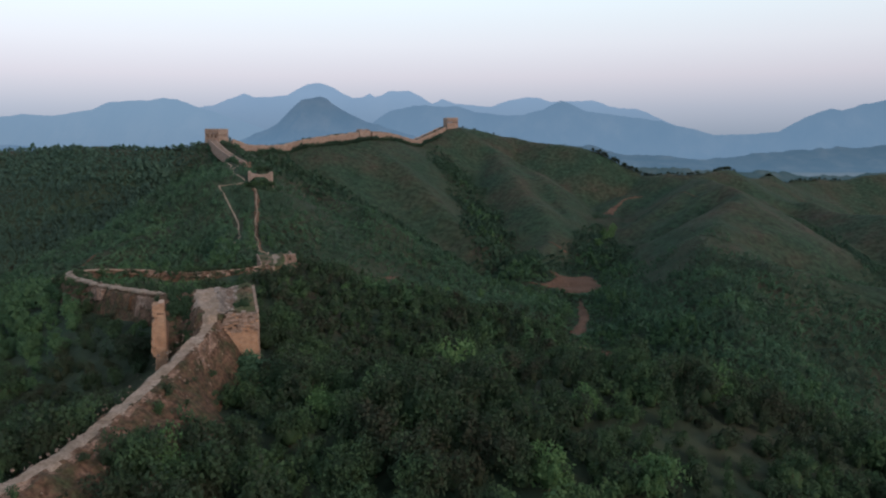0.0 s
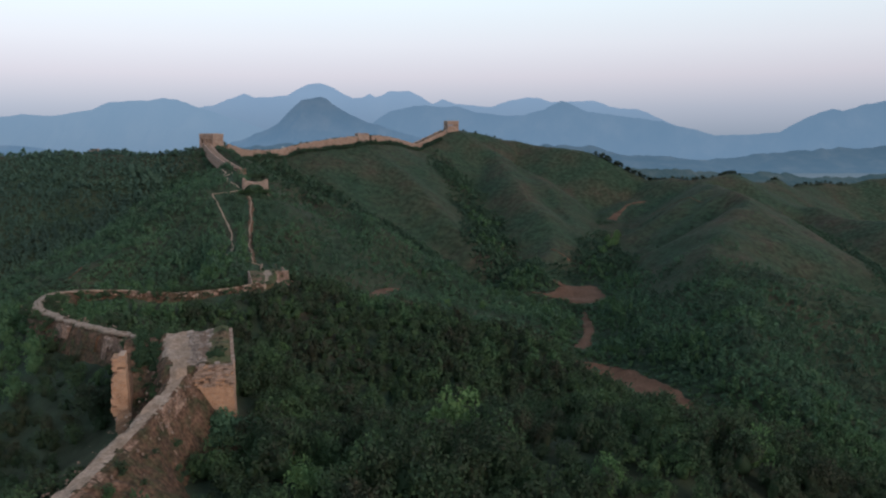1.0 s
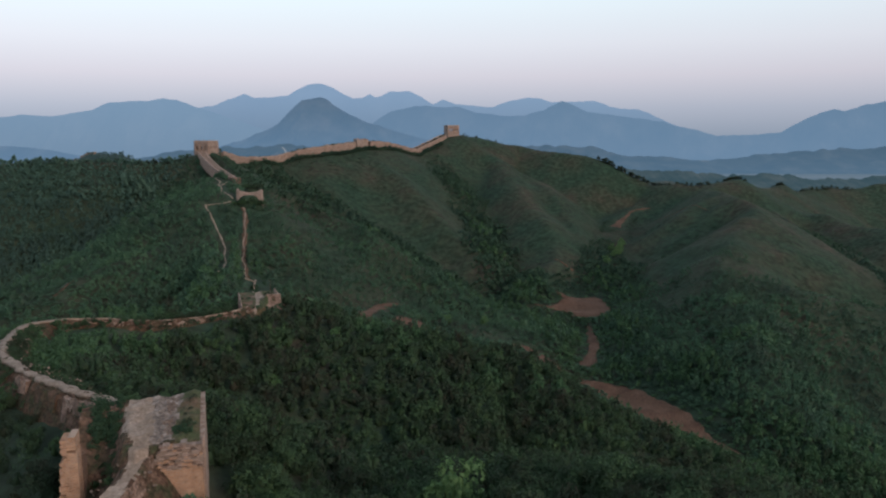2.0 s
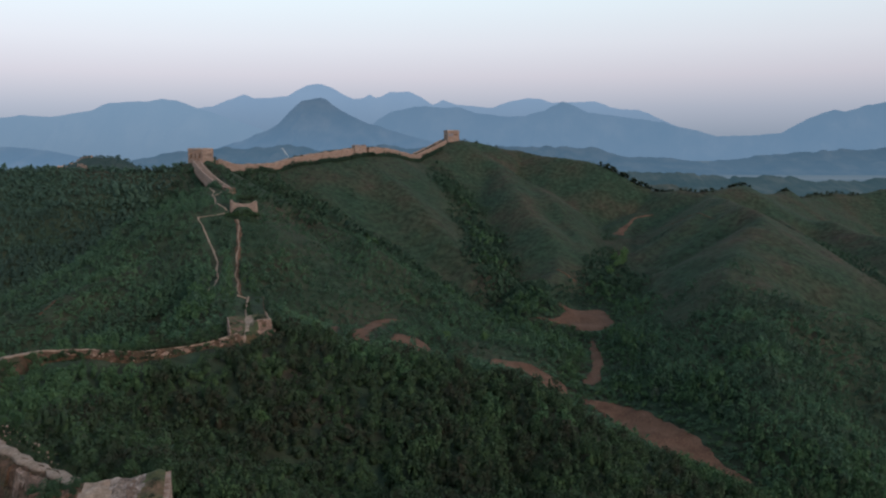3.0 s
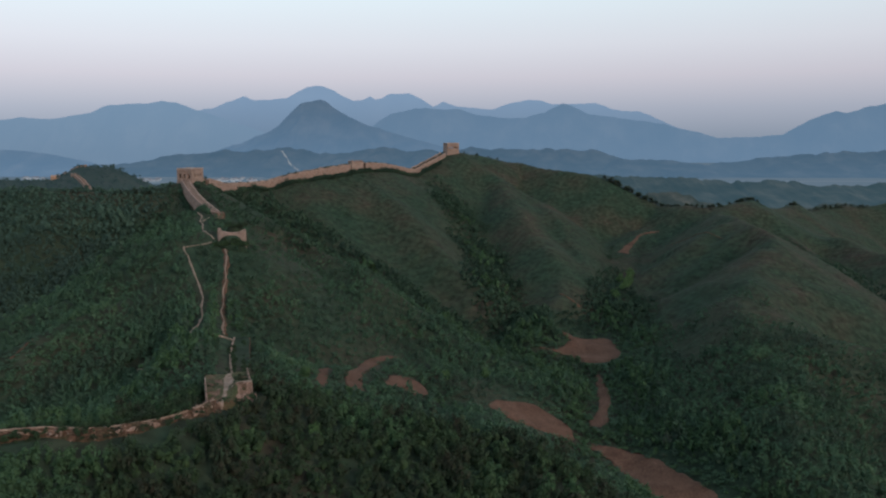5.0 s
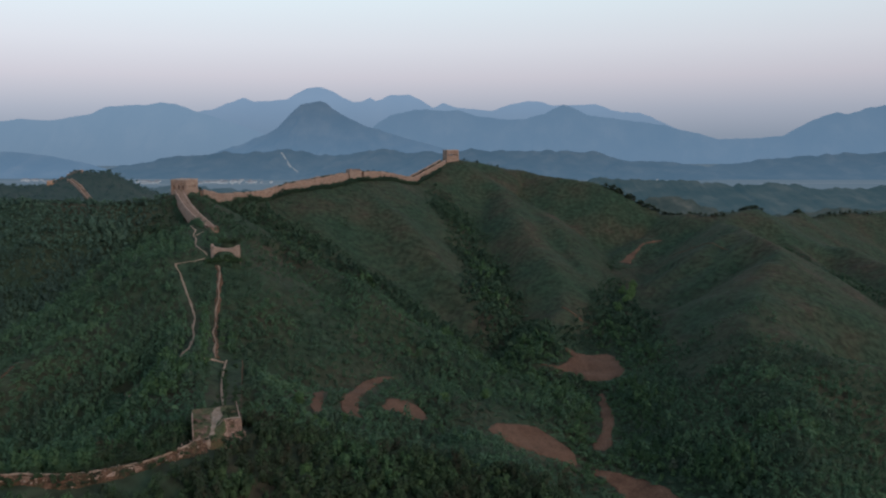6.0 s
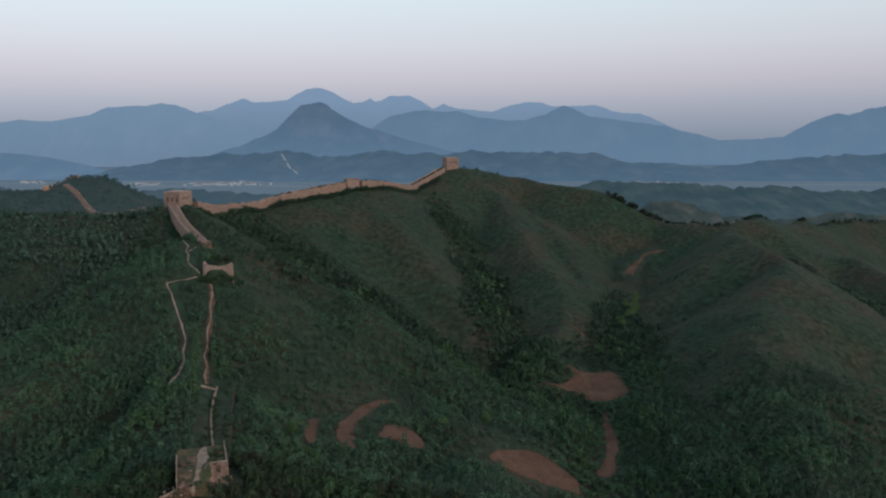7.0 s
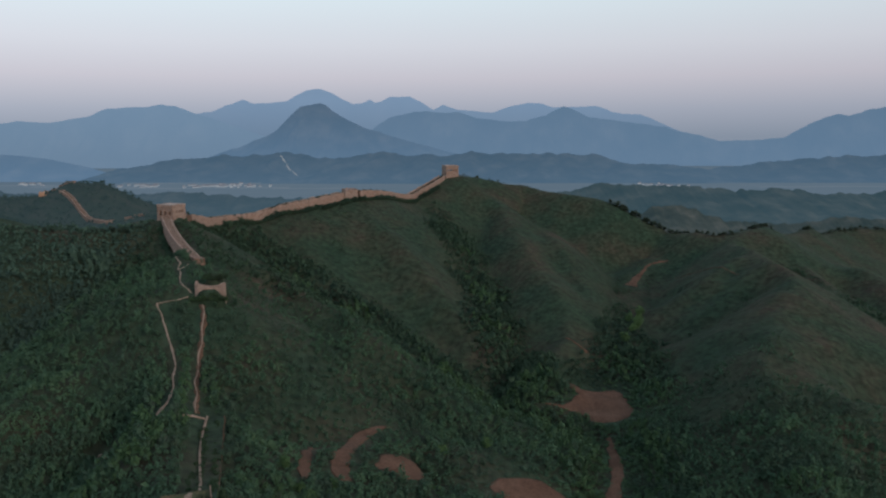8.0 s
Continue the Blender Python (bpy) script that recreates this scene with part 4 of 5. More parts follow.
# ---- ruins ----
def ruined_wall(points, tops, width, label, seed, facing=0, patches=(), path=1.5):
    """A fallen wall: an overgrown bank with a trodden top, and what is left of its brick facing on one side."""
    line = smooth_line([(x, y, z) for (x, y), z in zip(points, tops)], 0.6)
    n = len(line)
    thing = empty("ruined_wall", pose(0, 0, 0), label, "ruin", kind="structure")
    bm = bmesh.new()
    sweep(bm, line, [(-width - 1.3, -4.5), (-width - 0.6, -2.2), (-width - 0.2, -0.9), (-width * 0.75, -0.25), (0, 0), (width * 0.75, -0.25), (width + 0.5, -1.0), (width + 1.4, -2.4), (width + 2.2, -4.5)], 0.34, 1.1, seed)
    part("bank", bm, BANK, thing, "overgrown bank of earth and broken brick")
    bm = bmesh.new()
    left = lambda s: -path * (0.36 + 0.2 * math.sin(0.31 * n * s) * math.sin(0.87 * n * s + 1))
    right = lambda s: path * (0.36 + 0.2 * math.sin(0.43 * n * s + 2) * math.sin(0.71 * n * s))
    sweep(bm, line, [(lambda s: left(s) - 0.14, -0.25), (left, 0.05), (0, 0.08), (right, 0.05), (lambda s: right(s) + 0.14, -0.25)], 0.07, 1.6, seed + 4)
    part("trodden_top", bm, DUST, thing, "pale trodden path on top", True)
    for first, last, low, mat in patches:
        bit = line[int(first * n):max(int(first * n) + 3, int(last * n))]
        bm = bmesh.new()
        sweep(bm, bit, [(facing * (width + 0.75), -low - 1), (facing * (width + 0.45), lambda s: -low * 0.5 - 0.3 * math.sin(9 * s)), (facing * (width + 0.2), -0.45), (facing * (width - 0.1), -0.42), (facing * width, -low - 1)], 0.3, 0.7, seed + int(100 * first))
        part("facing", bm, mat, thing, "patch of standing brick facing")
    return thing


ruined_wall([(-26.6, 83.6), (-29.2, 85.4), (-33, 88.8), (-41, 95.2), (-50, 104.2), (-56, 112), (-62.5, 125), (-71.5, 146), (-70.5, 156)], [82.0, 81.9, 81.3, 80.7, 79.9, 79.2, 77.3, 73.9, 72.4], 0.75, "ruined wall bending round a hollow, with a pale footpath on top", 340, -1, ((0.0, 0.16, 1.9, BRICK_RAW), (0.165, 0.24, 1.3, BANK), (0.25, 0.3, 0.8, BRICK_RAW), (0.33, 0.36, 0.7, BANK)), 1.25)
ruined_wall([(-71, 156), (-64, 160), (-56, 162), (-48, 167), (-44.2, 173), (-41.6, 177.6)], [72.4, 71.5, 70.6, 70.2, 69.8, 69.8], 0.5, "ruined wall with patches of red brick facing", 380, 1, ((0.12, 0.2, 1.5, BRICK), (0.24, 0.28, 0.8, BRICK_RAW), (0.5, 0.62, 1.9, BRICK), (0.65, 0.69, 1.2, BRICK_RAW), (0.84, 0.9, 0.9, BRICK)), 0.24)


def courses(bm, x0, x1, y0, y1, z0, z1, m, seed, high=0.24, left=0.0, crumble=1.2, batter=0.0, uneven=0.035, gaps=0.0, piece=None, long=(0.35, 0.95)):
    """Standing masonry in courses: each a bar with uneven ends and face; left: how far the left end falls back at the top; the top crumbles."""
    rng = random.Random(seed)
    z, back = z0, 0.0
    while z < z1:
        s = (z - z0) / (z1 - z0)
        back += rng.uniform(-0.28, 0.28)
        back = min(max(back, -0.25), 0.45)
        end = x1 - left * max(0, s - 0.45) / 0.55 + back * 0.8
        x, lean = x0, batter * s
        while x < end - 0.15:
            w = min(rng.uniform(*long), end - x)
            if (s > 1 - 0.12 * crumble and rng.random() < 0.45) or rng.random() < gaps:
                x += w
                continue
            j = rng.uniform(-uneven, uneven)
            to = bmesh.new() if piece else bm
            block(to, x + (lean if x == x0 else 0), x + w - 0.01, y0, y1 - lean + j, z, z + high - 0.02 + rng.uniform(0, 0.02), m)
            if piece:
                piece(to)
            x += w
        z += high


def patchwork(x, y, z, kind, thing, parts):
    """A rough sheet cut up by what covers it: kind gives each of its squares the number of a part (name, material, label)."""
    idx = np.arange(x.size).reshape(x.shape)
    quads = np.stack([idx[:-1, :-1], idx[1:, :-1], idx[1:, 1:], idx[:-1, 1:]], -1)
    pts = np.stack([x, y, z], -1).reshape(-1, 3)
    for i, (name, mat, label) in enumerate(parts):
        q = quads[kind == i]
        if not len(q):
            continue
        used, inverse = np.unique(q, return_inverse=True)
        me = bpy.data.meshes.new(name)
        me.from_pydata(pts[used].tolist(), [], inverse.reshape(-1, 4).tolist())
        me.update()
        flip = me.polygons[0].normal.z < 0
        if flip:
            me.flip_normals()
        me.polygons.foreach_set("use_smooth", np.full(len(me.polygons), name == "trodden_top"))
        me.materials.append(mat)
        ob = new(name, me)
        ob.parent = thing
        tagged(ob, label)


def middle(a):
    return (a[:-1, :-1] + a[1:, :-1] + a[1:, 1:] + a[:-1, 1:]) / 4


# ---- the crumbled wall below the near tower: a bank with a trodden crest ----
crumbled = empty("ruined_wall", pose(0, 0, 0), "ruined wall crumbled to a bank of earth and rubble with a footpath", "ruin", kind="structure")
line = smooth_line([(-52, 10, 77), (-38, 30, 77.4), (-28, 46, 77.8), (-25.5, 56, 78.6), (-24.6, 63, 79.4), (-23.8, 70, 80.5), (-23.5, 74, 81.3), (-23.6, 76.5, 81.9)], 0.3)
line_near = line[int(0.35 * len(line)):]
side = np.gradient(line[:, :2], axis=0)
side /= np.linalg.norm(side, axis=1)[:, None]
u = np.arange(-4.2, 6.6, 0.28)
bx = line[:, 0][:, None] + side[:, 1][:, None] * u
by = line[:, 1][:, None] - side[:, 0][:, None] * u
uu = u + 0.35 * rough(bx, by, 3.0, 700, 2)
drop = np.where(uu < 0, 1.15 * np.maximum(-uu - 0.55, 0), 0.25 * np.clip(uu - 0.55, 0, 0.8) + (0.72 + 1.3 * np.clip((by - 62) / 6, 0, 1)) * np.maximum(uu - 1.35 + 0.5 * np.clip((by - 62) / 6, 0, 1), 0))
bz = line[:, 2][:, None] - drop + np.where(np.abs(uu) < 0.6, 0.1, 0.42) * rough(bx, by, 1.3, 705, 3) + 0.12 * rough(bx, by, 0.5, 709, 2)
mu, mx, my = middle(uu), middle(bx), middle(by)
fleck, patch = rough(mx, my, 0.8, 715, 3), rough(mx, my, 3.6, 718, 2)
kind = np.where(np.abs(mu) < 0.62 + 0.3 * fleck + 0.15 * patch, 0, np.where((np.abs(mu) < 1.25 + 0.3 * patch) & (fleck > -0.05), 1, np.where((mu > 1.2) & (mu < 4.6) & (0.6 * patch + 0.7 * fleck > 0.42), 1, 2)))
patchwork(bx, by, bz, kind, crumbled, [("trodden_top", DUST, "pale trodden path on top"), ("rubble_edge", RUBBLE, "crumbled brick beside the path"), ("bank", BANK, "overgrown bank of reddish earth")])

# ---- the near ruined tower ----
TOWER = pose(-18.8, 76, 0, 0, 0, 196.7)
tower = empty("ruined_tower", pose(0, 0, 0), "collapsed brick tower with a lone pier and an overgrown earth core", "ruin")


def core_top(a, b):
    """Height of the earth core at a metres along the front and b metres out from it."""
    rise = 81.95 + 0.115 * np.clip(-b, 0, 9.2) + 0.45 * np.exp(-((a - 0.9) / 0.9) ** 2) * np.clip((-b - 1) / 2, 0, 1)
    k = np.clip((a - 5.9) / 2.2, 0, 1)
    k = k * k * (3 - 2 * k)
    rise = rise - k * (0.3 + 0.56 * np.clip(b + 8.5, 0, 12))
    front = np.clip((a - 3.0) / 0.8, 0, 1)
    return rise - front * 1.15 * np.maximum(b + 0.9 - 1.1 * np.clip(1 - np.abs(a - 5.0), 0, 1), 0) - (1 - front) * 9.0 * np.maximum(b + 0.75, 0) - 0.6 * np.maximum(-b - 9.4, 0)


a, b = np.meshgrid(np.arange(0.35, 10.4, 0.24), np.arange(-11.4, 3.6, 0.24), indexing="ij")
cx, cy = -18.8 - 0.9578 * a + 0.2874 * b, 76 - 0.2874 * a - 0.9578 * b
cz = core_top(a, b) + 0.2 * rough(cx, cy, 1.2, 730, 3) + 0.16 * rough(cx, cy, 0.5, 733, 2)
ma, mb, mx, my = middle(a), middle(b), middle(cx), middle(cy)
fleck, patch = rough(mx, my, 0.8, 741, 3), rough(mx, my, 2.4, 744, 2)
off, wide = along([(4.9, 0.8, 0.55), (4.9, -1.4, 0.7), (5.1, -4.5, 1.25), (5.4, -7.0, 1.2), (5.5, -9.6, 0.8)], ma, mb)
kind = np.where(off < wide + 0.35 * fleck, 0, np.where((ma < 2.5 - 0.06 * (-mb) + 0.5 * patch + 0.3 * fleck), 2, np.where((ma < 5.2) & (mb < -1.1 + 0.5 * patch), 1, np.where(patch * 0.7 + fleck * 0.5 > 0.5, 3, 4))))
patchwork(cx, cy, cz, kind, tower, [("trodden_top", DUST, "pale trodden ground on top"), ("rubble_slope", RUBBLE_GREY, "slope of grey rubble on top"), ("grassy_slope", GRASS, "grass and brown weeds on the tower top"), ("rubble_patch", RUBBLE, "broken brick showing through"), ("earth_core", BANK, "overgrown earth core")])
for name, box, low, top, seed, mat, left, crumble, uneven, gaps, label in (
        ("front_corner", (0, 3.7, -1.5, 0), 72, 80.0, 11, BRICK_WARM, 0.3, 0.0, 0.03, 0.0, "standing corner of warm brick"),
        ("pier", (9.0, 10.4, -1.8, 0.2), 71, 83.5, 12, BRICK_WARM, 0.45, 0.2, 0.08, 0.03, "lone cracked brick pier")):
    bm = bmesh.new()
    courses(bm, *box, low, top, TOWER, seed, 0.2, left, crumble, 0.25, uneven, gaps)
    part(name, bm, mat, tower, label)
torn = random.Random(19)
courses(None, 0.15, 4.0, -1.6, -0.16, 80.0, 82.1, TOWER, 19, 0.15, 0.7, 1.4, 0.05, 0.13, 0.06, lambda bm: part("brick", bm, torn.choice((BRICK_RAW, BRICK_PALE, BRICK_PALE, STONE, BRICK_WARM)), tower), (0.22, 0.55))
for name, box, top, seed, ragged, cells, mat, tilt, label in (
        ("side_wall", (0, 0.55, -9.6, -1.4), 81.8, 14, 0.12, 0.4, BRICK_PALE, (0, 0.15), "side of weathered brick"),
        ("pier_back", (9.1, 9.9, -3.4, -1.7), 81.6, 18, 0.3, 0.3, BRICK_RAW, (0, -0.6), "torn masonry behind the pier"),
        ("front_core", (2.6, 4.6, -2.0, -0.5), 79.6, 17, 0.4, 0.3, RUBBLE, (-0.5, 0.1), "bare rubble behind the fallen brick face")):
    bm = bmesh.new()
    chunk(bm, *box, 70, top, seed, ragged, cells, TOWER, tilt)
    part(name, bm, mat, tower, label)


def stones(count, line, spread, seed, low, high):
    """Loose broken brick and stone strewn along a line (x, y, z): one mesh of small angular lumps."""
    rng = random.Random(seed)
    verts, tris = [], []
    corner = [(1, 0, 0), (-1, 0, 0), (0, 1, 0), (0, -1, 0), (0, 0, 1), (0, 0, -1)]
    faces = [(0, 2, 4), (2, 1, 4), (1, 3, 4), (3, 0, 4), (2, 0, 5), (1, 2, 5), (3, 1, 5), (0, 3, 5)]
    for i in range(count):
        p = line[rng.randrange(len(line))]
        r = low + (high - low) * rng.random() ** 2.5
        c = Vector((p[0] + rng.gauss(0, spread), p[1] + rng.gauss(0, spread), p[2]))
        c.z -= 0.28 * (Vector(c[:2]) - Vector(p[:2])).length + 0.02
        turn = Euler([rng.uniform(0, 6) for _ in range(3)]).to_matrix()
        k = len(verts)
        verts += [c + turn @ (Vector(q) * r * rng.uniform(0.6, 1.2)) for q in corner]
        tris += [tuple(k + j for j in f) for f in faces]
    me = bpy.data.meshes.new("loose_stones")
    me.from_pydata(verts, [], tris)
    me.materials.append(STONE)
    return tagged(new("loose_stones", me), "loose broken bricks and stones strewn along the ruins", "rubble", kind="stuff")


stones(420, smooth_line([(-28, 46, 77.8), (-25.5, 56, 78.6), (-24.6, 63, 79.4), (-23.6, 70, 80.6), (-23.6, 75, 81.5), (-24.6, 79, 82.5)], 0.6), 1.2, 5, 0.05, 0.2)
stones(900, smooth_line([(-22.4, 77.4, 82.35), (-22.8, 80, 82.65), (-23.8, 83.6, 83.0)], 0.3), 0.65, 6, 0.06, 0.22)
stones(260, smooth_line([(-33, 89, 81), (-42, 98, 80.4), (-50.5, 105.5, 79.8), (-56, 112, 79.2), (-62.5, 125, 77.3)], 0.6), 1.0, 7, 0.05, 0.2)
stones(200, smooth_line([(-64, 160, 71.5), (-56, 162, 70.6), (-48, 167, 70.2), (-44.2, 173, 69.8), (-41.6, 177.6, 69.8)], 0.6), 1.2, 8, 0.08, 0.28)

# raised grassy way on the old wall between two ruins
way = empty("ruined_wall", pose(0, 0, 0), "old wall grown over with grass, pale edges of brick", "ruin", kind="structure")
line = on_ground([(-58.5, 254), (-55, 240), (-50.5, 222), (-46, 206), (-41.5, 191)], 1.2)
line[:, 2] = np.convolve(np.pad(line[:, 2], 4, mode="edge"), np.ones(9) / 9, "valid")
bm = bmesh.new()
sweep(bm, line, [(-4.2, -4), (-3.7, 0.7), (3.7, 0.7), (4.2, -4)], 0.25, 2, 401)
part("grassy_top", bm, SCRUB, way)
way_line = line
for side in (-1, 1):
    bm = bmesh.new()
    sweep(bm, line, [(side * 3.75 - 0.12, -1), (side * 3.7 - 0.07, 0.72), (side * 3.7 + 0.07, 0.72), (side * 3.75 + 0.3, -3.5)], 0.2, 1.2, 405 + side)
    part("brick_edge", bm, BANK, way, "edge of weathered brick")
bm = bmesh.new()
sweep(bm, line, [(lambda s: 0.2 + 0.7 * math.sin(7 * s), 0.4), (lambda s: 0.4 + 0.7 * math.sin(7 * s), 1.0), (lambda s: 0.8 + 0.7 * math.sin(7 * s), 1.0), (lambda s: 1.0 + 0.7 * math.sin(7 * s), 0.4)], 0.08, 1.0, 409)
part("trodden_top", bm, DUST, way, "pale trodden path on top")

# low square ruin: a sunken floor of weeds and rubble between two thin walls, a torn front of red brick
fort = empty("ruined_tower", pose(0, 0, 0), "low ruined tower with broken brick sides and a grassy top", "ruin")
FORT = pose(-46.6, 188.3, 0, 0, 0, 19.3)
FORT_PATH = [(2.6, 11.8, 0.3), (3.3, 9.6, 0.36), (3.5, 7.4, 0.45), (3.9, 4.6, 0.5), (4.6, 1.2, 1.0), (4.5, -1.2, 0.9), (5.0, -4.0, 0.3)]


def fort_top(u, v):
    """Height of the ruin at u metres across and v metres towards its front."""
    heap = 1.25 * np.exp(-((v - 7.3) / 1.7) ** 2) * np.clip((u - 4.2) / 1.2, 0, 1)
    fall = np.clip(v - 7.6, 0, 9) * (0.22 + 0.36 * np.clip((u - 4.6) / 1.5, 0, 1)) + 0.25 * np.clip(3.2 - u, 0, 3) * np.clip((v - 6.5) / 2, 0, 1)
    return 69.65 + 0.45 * np.clip(v / 9, 0, 1) + heap - fall - 5 * np.clip(v - 11.6, 0, 1)


a, b = np.meshgrid(np.arange(0.1, 8.6, 0.2), np.arange(-4.2, 12.5, 0.2), indexing="ij")
fx, fy = -46.6 + 0.9438 * a + 0.3305 * b, 188.3 + 0.3305 * a - 0.9438 * b
fz = fort_top(a, b) + 0.14 * rough(fx, fy, 1.1, 830, 3) + 0.1 * rough(fx, fy, 0.5, 833, 2)
ma, mb, mx, my = middle(a), middle(b), middle(fx), middle(fy)
fleck, patch = rough(mx, my, 0.7, 841, 3), rough(mx, my, 2.2, 844, 2)
off, wide = along(FORT_PATH, ma, mb)
kind = np.where(off < wide + 0.25 * fleck, 0, np.where((np.abs(mb - 7.3) < 0.3 + 0.2 * fleck) & (ma > 4.6), 0, np.where((ma > 5.4 + 0.9 * patch) & (mb > 7.5), np.where(fleck > 0.45, 1, np.where(fleck < -0.3, 3, 2)), np.where((ma < 2.6) & (mb > 6.2) & (patch + 0.6 * fleck > -0.1), 1, np.where((ma < 3.4) & (np.abs(mb - 1) < 1.4 + fleck) & (ma > 2.0), 1, np.where((ma < 3.2) & (mb > -1) & (fleck > 0.1), 3, 4))))))
patchwork(fx, fy, fz, kind, fort, [("trodden_top", DUST, "pale trodden path across the ruin"), ("rubble_patch", RUBBLE, "heap of pale rubble inside the wall"), ("front_corner", BRICK_RAW, "broken front of red brick"), ("earth_core", BANK, "overgrown earth core"), ("grassy_top", GRASS, "weeds on the ruin's floor")])
for u, first, last, low, seed in ((0.0, -0.2, 9.8, 0.0, 21), (8.5, -4.3, 7.6, 0.1, 24)):
    v = np.arange(first, last, 0.3)
    edge = np.stack([-46.6 + 0.9438 * u + 0.3305 * v, 188.3 + 0.3305 * u - 0.9438 * v, 70.45 - low + 0 * v - 0.9 * np.clip((v - 4) / 5, 0, 1) * (u < 1) + 0.25 * np.clip((v - 5) / 2, 0, 1) * (u > 1)], 1)
    bm = bmesh.new()
    sweep(bm, edge, [(-0.2, -7), (-0.1, 0.02), (0.08, 0.04), (0.18, -7)], 0.06, 1.1, seed)
    part("side_wall", bm, BRICK, fort, "thin broken side of pale brick")
bm = bmesh.new()
courses(bm, 0, 3.0, -0.5, 0, 64, 69.2, FORT @ pose(8.55, -11.5, 0, 0, 0, 90), 22, 0.22, 0.6, 1.6, 0.3, 0.14, 0.0)
part("corner_wall", bm, BRICK_RAW, fort, "broken corner of red brick")

gate = empty("ruined_tower", pose(0, 0, 0), "ruined tower base with a low brick front and grass on top", "ruin")
bm = bmesh.new()
face = smooth_line([(-79.0, 309.5, 85.9), (-78.4, 307.2, 85.9), (-76.4, 307.0, 84.9), (-73.6, 307.0, 84.6), (-71, 307.0, 84.9), (-69.2, 307.0, 85.7), (-68.5, 307.2, 85.5)], 0.4)
sweep(bm, face, [(0.25, -9), (0.05, -0.6), (0, 0), (-0.9, 0.05), (-0.9, -9)], 0.22, 1.0, 31)
part("front_wall", bm, BRICK_PALE, gate, "low broken brick front")
part("earth_core", mound(-73.7, 313.2, 76, 87.2, 5.4, 5.6, 32), SCRUB, gate, "overgrown earth core", True)
part("fallen_earth", mound(-73.6, 306.0, 74, 83.7, 6.9, 2.8, 37), SCRUB, gate, "overgrown earth fallen against the front", True)

# ---- trees and scrub ----
FRESH_AT = ((1, 84, 3.0), (-10.5, 64.5, 1.7), (-20.6, 53, 2.1), (8.7, 57.5, 1.9), (17.2, 57, 2.1), (13, 66, 1.5), (-3.8, 59.5, 1.4), (27, 72, 2.0), (-23, 178, 1.6), (-17.5, 184, 1.5), (-31, 229, 1.5), (93, 411, 2.8), (82, 391, 2.4), (88, 400, 2.4), (97, 425, 2.4), (90, 418, 2.2), (15, 321, 1.8), (15, 288, 1.8), (-36, 238, 1.8), (-54, 96, 1.4), (-31, 153, 1.4), (2, 272, 1.6), (-5, 195, 1.5), (-41, 150, 1.3), (-24, 236, 1.3), (-28, 226, 1.4))


def crown_shape(seed, leaves, leaf, lobes, core=1, loose=0.4, flat=0.0):
    """Points and triangles of a crown about 1 m in radius: leaf sprays round several lobes, over a dark inner mass."""
    g = np.random.default_rng(seed)
    centre = np.column_stack([g.uniform(-0.6, 0.6, lobes), g.uniform(-0.6, 0.6, lobes), g.uniform(0.3, 1.15, lobes)])
    size = g.uniform(0.24, 0.58, lobes)
    which = g.integers(0, lobes, leaves)
    way = g.normal(size=(leaves, 3))
    way /= np.linalg.norm(way, axis=1)[:, None]
    way[:, 2] = np.where(way[:, 2] < -0.35, -way[:, 2], way[:, 2])
    p = centre[which] + way * (size[which] * g.uniform(0.65, 1.2, leaves))[:, None]
    n = way + loose * g.normal(size=(leaves, 3)) + [0, 0, flat]
    n /= np.linalg.norm(n, axis=1)[:, None]
    u = np.cross(n, g.normal(size=(leaves, 3)))
    u /= np.linalg.norm(u, axis=1)[:, None]
    v = np.cross(n, u)
    s = (leaf * g.uniform(0.6, 1.35, leaves))[:, None]
    verts = np.stack([p - u * s, p + u * s * 0.8 - v * s * 0.45, p + u * s * 0.6 + v * s * 0.6], 1).reshape(-1, 3)
    tris = np.arange(leaves)[:, None] * 3 + [0, 1, 2]
    if core:
        ring, up = 6, 3
        a = np.arange(ring) / ring * 2 * np.pi
        cv = [(0, 0, 0.1)]
        for h, r in ((0.25, 0.36), (0.6, 0.4), (0.82, 0.22)):
            for b in a:
                q = r * g.uniform(0.8, 1.15)
                cv.append((q * math.cos(b), q * math.sin(b), h + g.uniform(-0.08, 0.08)))
        cv.append((0, 0, 0.92))
        ct = []
        for i in range(ring):
            j = (i + 1) % ring
            ct.append((0, 1 + j, 1 + i))
            for t in range(up - 1):
                o = 1 + t * ring
                ct += [(o + i, o + j, o + ring + j), (o + i, o + ring + j, o + ring + i)]
            ct.append((1 + (up - 1) * ring + i, 1 + (up - 1) * ring + j, 1 + up * ring))
        tris = np.vstack([tris, np.array(ct) + len(verts)])
        verts = np.vstack([verts, np.array(cv)])
    return verts, tris


def raw_mesh(name, verts, tris, material):
    me = bpy.data.meshes.new(name)
    me.vertices.add(len(verts))
    me.vertices.foreach_set("co", np.asarray(verts, np.float32).reshape(-1))
    me.loops.add(tris.size)
    me.loops.foreach_set("vertex_index", np.asarray(tris, np.int32).reshape(-1))
    me.polygons.add(len(tris))
    me.polygons.foreach_set("loop_start", np.arange(0, tris.size, 3, dtype=np.int32))
    me.materials.append(material)
    me.update()
    return me


